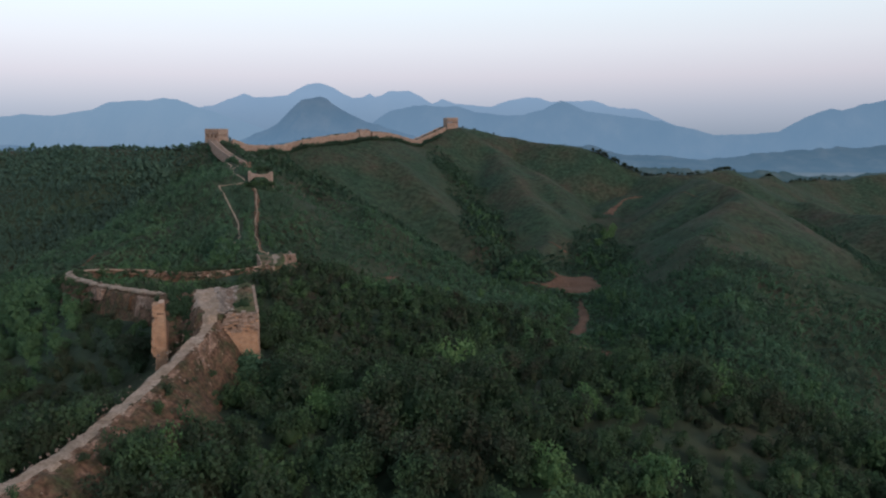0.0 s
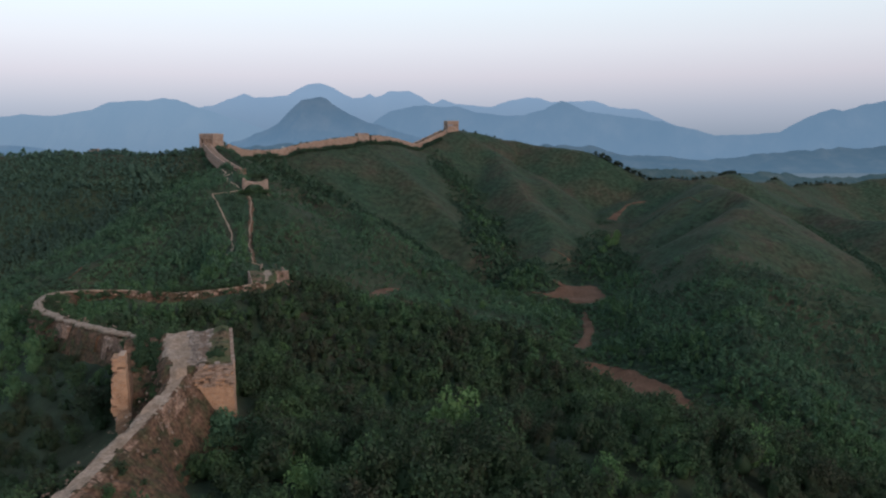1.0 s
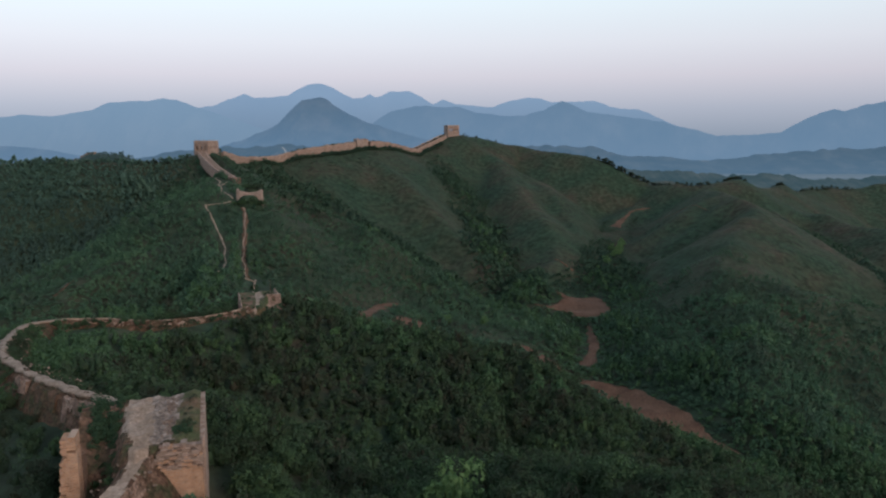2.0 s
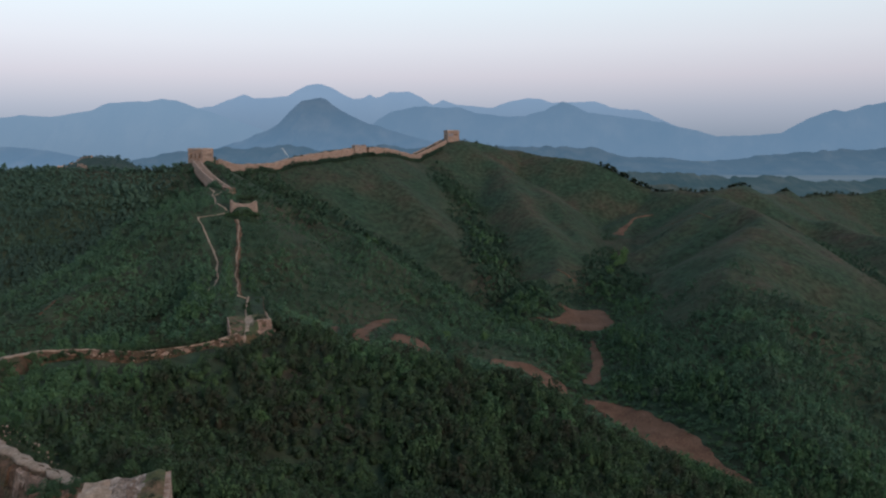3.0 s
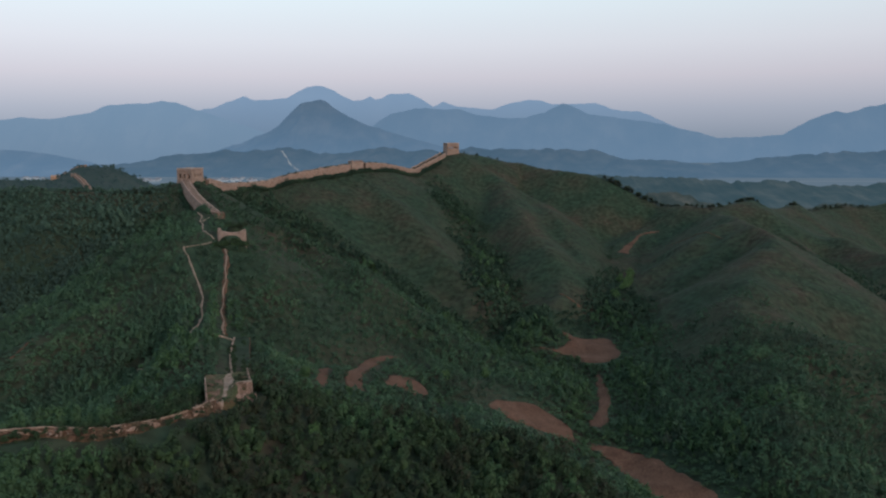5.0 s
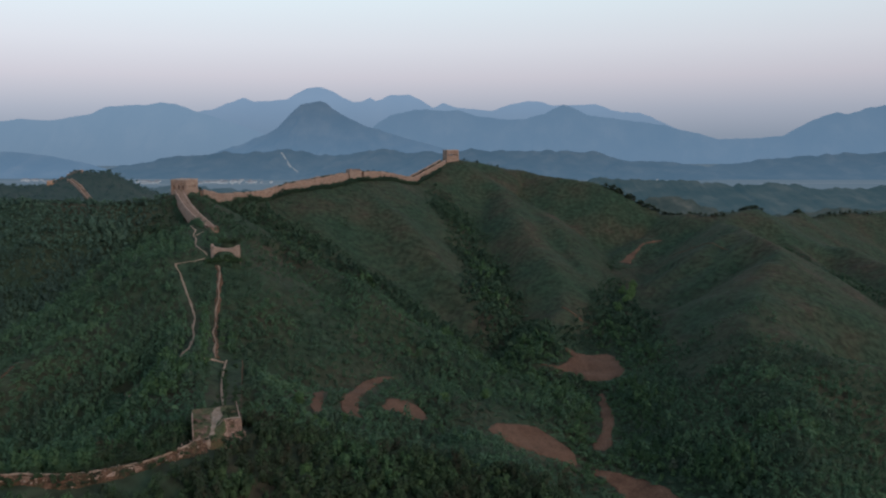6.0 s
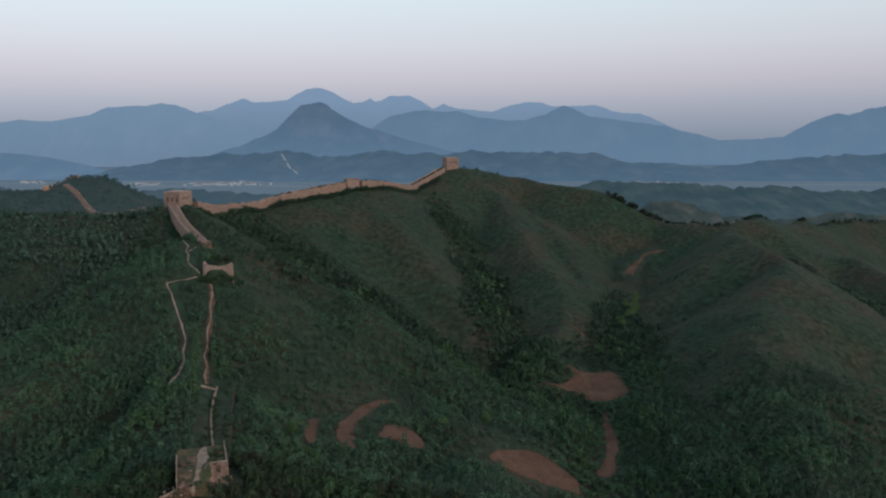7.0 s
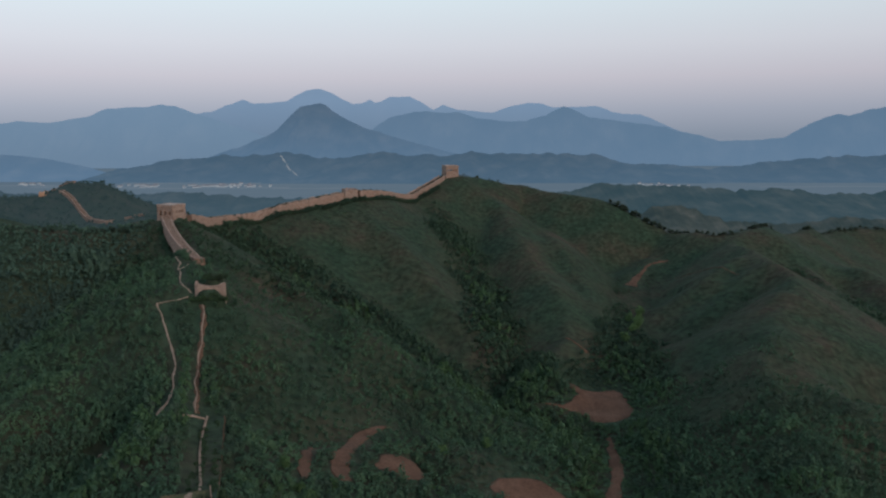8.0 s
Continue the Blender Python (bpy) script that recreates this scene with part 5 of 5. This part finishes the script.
def clear_of(x, y):
    """Distance kept free of trees: paths, fields, walls and towers."""
    free = np.full(x.shape, 1e9)
    for pts, width in FIELDS:
        d, w = along([(a, b, c) for (a, b), c in zip(pts, width)], x, y)
        free = np.minimum(free, d - w * 0.46)
    for pts, width, _ in PATHS:
        free = np.minimum(free, along([(a, b, 0) for a, b in pts], x, y)[0] - width / 2 - 1.7)
    for pts, keep in (([(-50.5, 10), (-36.5, 30), (-26.5, 46)], 3.9), ([(-26.5, 46), (-24, 60), (-22.6, 74)], 2.9), (LOOP, 1.6), ([(-69, 154), (-63, 157.5), (-55, 159.5), (-46.5, 165), (-42.5, 171.5), (-39.8, 176)], 2.9), (STRIP, 1.6), ([(-58.5, 254), (-55, 240), (-46, 206), (-41.5, 191)], 4.0),
                      ([(-112, 402), (-103, 430), (-80, 451), (-54, 482), (-34, 505), (-15, 540), (1, 570)], 4.5), ([(-117, 390), (-105.5, 368), (-89, 342)], 3.0), ([(-374, 840), (-393, 845), (-409, 848), (-363, 808), (-306, 750), (-258, 719)], 3)):
        free = np.minimum(free, along([(a, b, 0) for a, b in pts], x, y)[0] - keep)
    for cx, cy, r in ((-24.5, 80, 7.2), (-29.5, 72, 4.6), (-27.5, 69, 3.4), (-21.5, 72.5, 4.0), (-40.5, 186, 6.5), (-74, 311, 7), (-116.5, 395, 7.5), (6.5, 577, 7.5), (-50, 485, 6.5), *((a, b, 0.45 * c) for a, b, c in FRESH_AT)):
        free = np.minimum(free, np.hypot(x - cx, y - cy) - r)
    return free


def spots(y0, y1, cell, seed, spread=0.605, margin=14):
    """Places for trees in a belt of the hills, jittered, thinner on the dry crests."""
    g = np.random.default_rng(seed)
    reach = spread * y1 + margin
    x, y = np.meshgrid(np.arange(-reach, reach, cell), np.arange(y0, y1, cell))
    x, y = x.ravel() + g.uniform(-0.5, 0.5, x.size) * cell, y.ravel() + g.uniform(-0.5, 0.5, x.size) * cell
    woods = woodland(x, y)
    keep = (np.abs(x) < spread * y + margin) & (clear_of(x, y) > 0) & (g.uniform(0, 1, x.size) < 0.6 + 0.6 * woods)
    return x[keep], y[keep], woods[keep], g


def woodland(x, y):
    """1 in the woods of hollows and lower slopes, towards 0 on the dry slopes with low scrub."""
    dry = np.clip((x - 60) / 50, 0, 1) * 0.7 * np.clip((y - 230) / 170, 0.15, 1) + np.clip((y - 335) / 60, 0, 1) * 0.55
    wet = np.zeros(x.shape)
    for width, slope, *pts in GULLIES.values():
        wet = np.maximum(wet, np.clip(1.15 - (along(pts, x, y)[0] - width + 9 * rough(x, y, 22, 68, 2)) / 17, 0, 1))
    return np.clip(0.95 - dry - 0.25 * np.clip((y - 190) / 60, 0, 1) + 0.95 * wet + 0.35 * np.clip((-70 - x) / 40, 0, 1) + 0.4 * np.clip((300 - y) / 50, 0, 1) * np.clip((x - 50) / 30, 0, 1) + 0.4 * rough(x, y, 28, 77, 3), 0.0, 1.7)


def scatter(name, shapes, x, y, size, tall, g, material, label, z=None):
    """One mesh of many crowns: each shape turned, sized and set on the ground."""
    z = height(x, y) if z is None else z
    turn, pick = g.uniform(0, 2 * np.pi, len(x)), g.integers(0, len(shapes), len(x))
    all_v, all_t, count = [], [], 0
    for i, (v, t) in enumerate(shapes):
        k = np.nonzero(pick == i)[0]
        if not len(k):
            continue
        c, s = np.cos(turn[k])[:, None], np.sin(turn[k])[:, None]
        r, h = size[k][:, None], tall[k][:, None]
        px = (v[:, 0] * c - v[:, 1] * s) * r + x[k][:, None]
        py = (v[:, 0] * s + v[:, 1] * c) * r + y[k][:, None]
        pz = v[:, 2] * h + z[k][:, None] - 0.1
        all_v.append(np.stack([px, py, pz], -1).reshape(-1, 3))
        all_t.append((t[None] + (np.arange(len(k)) * len(v))[:, None, None] + count).reshape(-1, 3))
        count += len(k) * len(v)
    return tagged(new(name, raw_mesh(name, np.vstack(all_v), np.vstack(all_t), material)), label, "trees", kind="stuff")


def tree_kind(seed, leaves, leaf, green=None):
    """One small tree: a forked tapering trunk with limbs, and a crown of leaf sprays; about 1 m in radius."""
    g = random.Random(seed)
    bm = bmesh.new()
    for k in range(5):
        foot, lean = Vector((0, 0, -0.15)) if k == 0 else Vector((0, 0, 0.12 + 0.06 * k)), 0.0 if k == 0 else 0.42
        a = g.uniform(0, 6.28)
        tip = Vector((lean * math.cos(a), lean * math.sin(a), 0.85 if k == 0 else 0.75 + 0.1 * k))
        r0, r1 = (0.06, 0.025) if k == 0 else (0.03, 0.01)
        ring = [[bm.verts.new(c + Vector((r * math.cos(b), r * math.sin(b), 0))) for b in np.arange(5) * 1.2566] for c, r in ((foot, r0), ((foot + tip) / 2 + Vector((0.03, 0.02, 0)), (r0 + r1) / 2), (tip, r1))]
        for u, v in zip(ring, ring[1:]):
            for i in range(5):
                bm.faces.new((u[i], u[(i + 1) % 5], v[(i + 1) % 5], v[i]))
    wood = bpy.data.meshes.new("trunk")
    bm.to_mesh(wood)
    bm.free()
    wood.materials.append(BARK)
    return wood, raw_mesh("crown", *crown_shape(seed, leaves, leaf, 13, 1, 0.6), green or LEAF)


KINDS = [tree_kind(70 + i, 1500, 0.078) for i in range(6)]
BELTS = [
    ("near_thicket", 0, 38, 3.4, 40, 0.3, 6, 1.5, LEAF, True),
    ("near_thicket", 38, 100, 2.1, 400, 0.115, 11, 1.05, LEAF, True),
    ("hill_thicket", 100, 200, 2.2, 120, 0.19, 7, 1.3, LEAF, True),
    # the two farther belts wear leaf colours tinted for haze
    ("slope_scrub", 200, 350, 2.0, 48, 0.27, 5, 0.95, LEAF_MID_HAZED, False),
    ("far_scrub", 350, 660, 2.1, 13, 0.62, 3, 0.9, LEAF_FAR_HAZED, False),
]
for name, y0, y1, cell, leaves, leaf, lobes, size, stuff, core in BELTS:
    shapes = [crown_shape(50 + i, leaves, leaf, lobes, core, 0.4, 0.0 if y0 < 100 else 0.45) for i in range(6)]
    x, y, woods, g = spots(y0, y1, cell, y0, margin=14 if y0 else 50)
    r = size * (0.5 + 0.75 * woods) * np.exp(g.normal(0, 0.28, len(x)) + 0.3 * rough(x, y, 20, 91, 2))
    tall = r * g.uniform(0.8, 1.4, len(x)) * (0.75 + 0.6 * woods)
    edge = np.full(len(x), 1e9)
    for pts, width in FIELDS:
        d, w = along([(a, b, c) for (a, b), c in zip(pts, width)], x, y)
        edge = np.minimum(edge, d - w / 2)
    low_edge = np.where((x < 4) & (x > -60), 0.5, 0.16)
    tall *= np.clip(low_edge + edge / 13, low_edge, 1)
    near_ruin = along([(a, b, 0) for a, b in LOOP], x, y)[0]
    r = np.minimum(r * np.clip(0.4 + near_ruin / 14, 0.4, 1), 2.3 if y0 < 90 else 1.75)
    tall = np.minimum(tall * np.clip(0.3 + near_ruin / 12, 0.3, 1), 3.6)
    low = (woods < 0.45) & (y > 180)
    tall[low] = np.minimum(tall[low] * 0.5, 0.5)
    r[low] = np.clip(r[low] * 1.2, 0.8, 1.3)
    bare = low & (y > 300)
    tall[bare], r[bare] = 0.9 * tall[bare], 0.72 * r[bare]
    single = np.zeros(len(x), bool)
    if y0 == 38:
        single = r > np.sort(r)[-260]
        for i in np.nonzero(single)[0]:
            wood, leafy = KINDS[i % 6]
            s = 1.15 * r[i]
            tree = empty("tree", Matrix.Translation((x[i], y[i], at(x[i], y[i]) - 0.1)) @ Matrix.Rotation(g.uniform(0, 6.28), 4, "Z") @ Matrix.Diagonal((s, s, 1.25 * s, 1)), "small broadleaf tree with a dense dark green crown", "tree", "trees on the near slope")
            for part_name, mesh in (("trunk", wood), ("crown", leafy)):
                new(part_name, mesh).parent = tree
    dry = (woods + 0.3 * rough(x, y, 6, 67, 2) < 0.42) & (y > 180) & (x > -70)
    lush = (woods + 0.5 * rough(x, y, 14, 66, 2) > 1.18) & (y > 180) & (x > -75) & (g.uniform(0, 1, len(x)) < 0.65)
    shrubs = dry & (g.uniform(0, 1, len(x)) < 0.26)
    dry &= ~shrubs
    tall[shrubs], r[shrubs] = g.uniform(0.3, 0.6, shrubs.sum()), g.uniform(0.8, 1.5, shrubs.sum())
    # woods past the left gully get the leaf colour tinted for shade
    beyond = (x < np.interp(y, [200, 250, 298, 325, 352, 395], [-200, -182, -162, -141, -128, -121]) + 6 * rough(x, y, 16, 70, 2)) & (y > 200)
    west = (x < -36 - 0.12 * y + 5 * rough(x, y, 12, 69, 2)) & (y > 38) & (y < 200)
    low_shapes = [crown_shape(150 + i, 16, 0.27, 5, False, 0.4, 0.8) for i in range(6)]
    for pick, thing_name, kinds, mat, label in ((~single & ~dry & ~lush & ~shrubs & ~west & ~beyond, name, shapes, stuff, "dense dark green shrubs and small trees covering the hillside"), (west & ~single, "west_thicket", shapes, LEAF_LUSH, "green shrubs and small trees on the slope below the wall"), (beyond & ~shrubs, "deep_woods", shapes, LEAF_SHADE_BLUE, "dense woods beyond a gully, bluish shade put into their colour"), (shrubs, "slope_shrubs", low_shapes, LEAF_SHRUB, "scattered green shrubs on dry slopes"), (lush, "gully_woods", shapes, LEAF_LUSH, "lush green trees crowding the gullies"), (~single & dry, "dry_scrub", low_shapes, LEAF_DRY, "low olive-brown scrub on dry slopes")):
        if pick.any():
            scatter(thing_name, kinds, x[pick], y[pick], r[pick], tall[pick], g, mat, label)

# broadleaf trees in fresh leaf that stand out from the woods
FRESH = [tree_kind(30 + i, 1300, 0.085, LEAF_BRIGHT) for i in range(3)]
rng = random.Random(21)
for i, (x, y, r) in enumerate(FRESH_AT):
    tree = empty("tree", Matrix.Translation((x, y, at(x, y) - 0.1)) @ Matrix.Rotation(rng.uniform(0, 6.28), 4, "Z") @ Matrix.Diagonal((r, r, 1.35 * r, 1)), "broadleaf tree with a fresh light green crown", "tree", "light green trees in the woods")
    for part_name, mesh in zip(("trunk", "crown"), FRESH[i % 3]):
        new(part_name, mesh).parent = tree

# bushes grown over the ruins
def bushes(x, y, z, size, seed, label, material=None):
    g = np.random.default_rng(seed)
    r = size * g.uniform(0.55, 1.4, len(x))
    ob = scatter("bushes", [crown_shape(90 + i, 260, 0.15, 6) for i in range(3)], np.array(x), np.array(y), r, r * g.uniform(0.7, 1.2, len(x)), g, material or LEAF, label, np.array(z))
    return ob


g = np.random.default_rng(9)
for count, (a0, a1), (b0, b1), size, mat in ((60, (6.8, 9.0), (-10.6, -4.5), 0.55, LEAF_SHRUB), (30, (6.9, 8.8), (-4.5, 0.5), 0.36, LEAF), (22, (0.7, 2.4), (-3.2, -1.9), 0.32, LEAF_SHRUB), (16, (0.5, 1.8), (-8.8, -3), 0.26, LEAF_DRY), (14, (5.9, 10.4), (-13.0, -10.8), 0.7, LEAF)):
    a, b = g.uniform(a0, a1, count), g.uniform(b0, b1, count)
    bushes(-18.8 - 0.9578 * a + 0.2874 * b, 76 - 0.2874 * a - 0.9578 * b, core_top(a, b) - 0.15, size, count, "green bushes and weeds grown over the ruined tower", mat)
a, b = g.uniform(-1.2, 2.6, 26), g.uniform(0.9, 3.4, 26)
bushes(-18.8 - 0.9578 * a + 0.2874 * b, 76 - 0.2874 * a - 0.9578 * b, 76.6 - 0.35 * b, 1.15, 83, "green bushes at the foot of the ruined tower", LEAF_MID_HAZED)
k = g.integers(0, len(line_near), 150)
u = np.where(g.uniform(0, 1, 150) < 0.72, g.uniform(1.4, 5.0, 150), -g.uniform(1.0, 2.6, 150))
keep = (line_near[k, 1] < 67) | (u < 1.3)
k, u = k[keep], u[keep]
bushes(line_near[k, 0] + u, line_near[k, 1] - 0.2 * u, line_near[k, 2] - np.where(u > 0, 0.72 * np.maximum(u - 1.2, 0), 1.15 * np.maximum(-u - 0.5, 0)) - 0.15, 0.42, 31, "weeds and low bushes on the crumbled bank", LEAF)
for count, (cx, cy, cz), (dx, dy), size in ((46, (-73.6, 312.5, 86.4), (3.6, 3.2), 0.8), (34, (-73.5, 305.3, 82.3), (2.6, 0.8), 0.6), (44, (-73.6, 304.6, 80.6), (6.2, 0.9), 0.9), (26, (-39.6, 189.4, 69.6), (1.6, 2.8), 0.45), (16, (-39.4, 179.4, 69.2), (1.6, 1.2), 0.4), (28, (-44.4, 184.5, 69.8), (1.2, 2.6), 0.32)):
    bushes(cx + g.uniform(-dx, dx, count), cy + g.uniform(-dy, dy, count), np.full(count, cz - 0.2), size, 40 + count, "green bushes grown over a ruin")
x, y = -50 + g.uniform(-3.4, 3.4, 130), 222 + g.uniform(-29, 29, 130)
keep = np.abs(x + 49.3) > 0.9
x, y = (x - (y - 222) * 0.26)[keep], y[keep]
bushes(x, y, np.interp(-y, -way_line[:, 1], way_line[:, 2]) + 0.6, 0.6, 77, "green bushes on the overgrown wall", LEAF_SHRUB)

p = smooth_line([(-110, 402), (-105, 417), (-101, 428), (-91, 439), (-84, 445), (-78, 449), (-64, 464), (-52, 479), (-44, 486), (-32, 503), (-20, 523), (-13, 538), (-2, 558)], 1.0)
k = g.integers(0, len(p), 420)
px, py = p[k, 0] + g.uniform(0.8, 2.0, 420), p[k, 1] - g.uniform(1.2, 2.6, 420)
bushes(px, py, height(px, py) - 0.1, 1.35, 91, "low bushes at the foot of the ridge wall", LEAF_FAR_HAZED)
p = smooth_line([(-115, 386), (-112, 380), (-105.5, 368), (-98.5, 356.5), (-92, 346.5), (-89.4, 343)], 0.5)
k = g.integers(0, len(p), 90)
px, py = p[k, 0] - g.uniform(2.1, 3.2, 90), p[k, 1] - g.uniform(1.2, 1.9, 90)
bushes(px, py, height(px, py) - 0.1, 1.2, 95, "green bushes along the foot of a broken wall", LEAF_MID_HAZED)
# a row of low leafy clumps forms the dark line on the wall top
for pts in ([(-112, 402), (-107, 418), (-103, 429), (-93, 441), (-86, 447), (-80, 451), (-66, 466), (-54, 482)], [(-46, 488), (-34, 505), (-22, 525), (-15, 540), (-4, 560), (1, 570)]):
    top = on_ground(pts, 0.7)
    bushes(top[:, 0] + g.uniform(-0.5, 0.9, len(top)), top[:, 1] + g.uniform(-0.5, 0.9, len(top)), top[:, 2] + 2.6, 0.6, 93, "low leafy clumps forming a dark line along the top of the ridge wall", LEAF_DRY)

# verge of weeds and bushes along the bend of the ruined wall
for pts, tops, outer, inner, count, size in (([(-33, 88.8), (-41, 95.2), (-50, 104.2), (-56, 112), (-62.5, 125), (-71.5, 146), (-70.5, 156)], [81.3, 80.7, 79.9, 79.2, 77.3, 73.9, 72.4], 0.5, 0.7, 300, 0.5),
                                             ([(-71, 156), (-64, 160), (-56, 162), (-48, 167), (-44, 174)], [72.4, 71.6, 71.2, 71, 70.6], 0.5, 0.45, 230, 0.5)):
    p = smooth_line([(x, y, z) for (x, y), z in zip(pts, tops)], 0.5)
    way_side = np.gradient(p[:, :2], axis=0)
    way_side /= np.linalg.norm(way_side, axis=1)[:, None]
    k = g.integers(0, len(p), count)
    u = np.where(g.uniform(0, 1, count) < 0.55, g.uniform(inner, 2.4, count), -g.uniform(outer + 0.35, 2.2, count))
    keep = (u > 0) | (k > 0.2 * len(p)) if size and tops[0] > 80 else (u < 0) | (g.uniform(0, 1, count) < 0.5)
    k, u = k[keep], u[keep]
    bushes(p[k, 0] + way_side[k, 1] * u, p[k, 1] - way_side[k, 0] * u, p[k, 2] - 0.25 - 0.7 * np.maximum(np.abs(u) - 0.5, 0), size, count, "weeds and low bushes beside the ruined wall")

# woods on the hill and the saddle that carry the far wall
g = np.random.default_rng(14)
x, y = g.uniform(-520, -190, 3600), g.uniform(695, 900, 3600)
keep = (clear_of(x, y) > 0) & (height(x, y) > 30)
x, y = x[keep], y[keep]
r = 1.7 * np.exp(g.normal(0, 0.35, len(x)))
# crowns share the painted haze glow of the hill under them
scatter("far_woods", [crown_shape(180 + i, 14, 0.5, 4, False) for i in range(4)], x, y, r, r * g.uniform(0.4, 0.9, len(x)), g, HAZED_WOODS, "dark green woods on a far hill, haze painted on")

# ---- dark pines on the far crests ----
def pine_kind(seed):
    g = np.random.default_rng(seed)
    n = 90
    h = g.uniform(0.3, 1.0, n)
    a, r = g.uniform(0, 6.28, n), np.sqrt(1.02 - h) * 0.42 * g.uniform(0.4, 1.1, n)
    p = np.column_stack([r * np.cos(a), r * np.sin(a), h])
    out = np.column_stack([np.cos(a), np.sin(a), -0.25 + 0 * a]) * (0.10 + 0.10 * (1 - h))[:, None]
    side = np.column_stack([-np.sin(a), np.cos(a), 0 * a]) * 0.08
    quad = np.stack([p - side, p + out, p + side, p - out * 0.5 + np.array([0, 0, 0.06])], 1).reshape(-1, 3)
    k = np.arange(n)[:, None] * 4
    bm = bmesh.new()
    bmesh.ops.create_cone(bm, segments=6, radius1=0.035, radius2=0.006, depth=1.0, matrix=Matrix.Translation((0, 0, 0.45)))
    wood = bpy.data.meshes.new("trunk")
    bm.to_mesh(wood)
    bm.free()
    wood.materials.append(BARK)
    return wood, raw_mesh("crown", quad, np.vstack([k + [0, 1, 2], k + [0, 2, 3]]), PINE)


PINES = [pine_kind(i) for i in range(4)]
rng = random.Random(12)
for (ax, ay), (bx, by), count, tall in (((112, 562), (146, 545), 20, 6.5), ((148, 544), (164, 522), 8, 5.0), ((164, 516), (176, 518), 6, 5.0), ((188, 528), (206, 534), 10, 5.0), ((245, 575), (262, 595), 7, 5.5), ((268, 604), (330, 632), 14, 5.0), ((-205, 396), (-150, 386), 12, 3.5), ((-148, 386), (-124, 390), 8, 3.5), ((10, 584), (40, 592), 6, 4.0)):
    for i in range(int(count * 2.4)):
        t = (i // 5 * 5 + rng.uniform(0, 3.6)) / (count * 2.4)
        x, y = ax + (bx - ax) * t + rng.uniform(-3, 3), ay + (by - ay) * t + rng.uniform(-3, 3)
        s = 0.42 * tall * rng.uniform(0.6, 1.3)
        tree = empty("pine_tree", Matrix.Translation((x, y, at(x, y) - 0.1)) @ Matrix.Rotation(rng.uniform(0, 6.28), 4, "Z") @ Matrix.Diagonal((s * 1.9, s * 1.9, s * 0.95, 1)), "dark pine tree on a hill crest", "tree", "pines on the crests")
        for part_name, mesh in zip(("trunk", "crown"), PINES[i % 4]):
            new(part_name, mesh).parent = tree
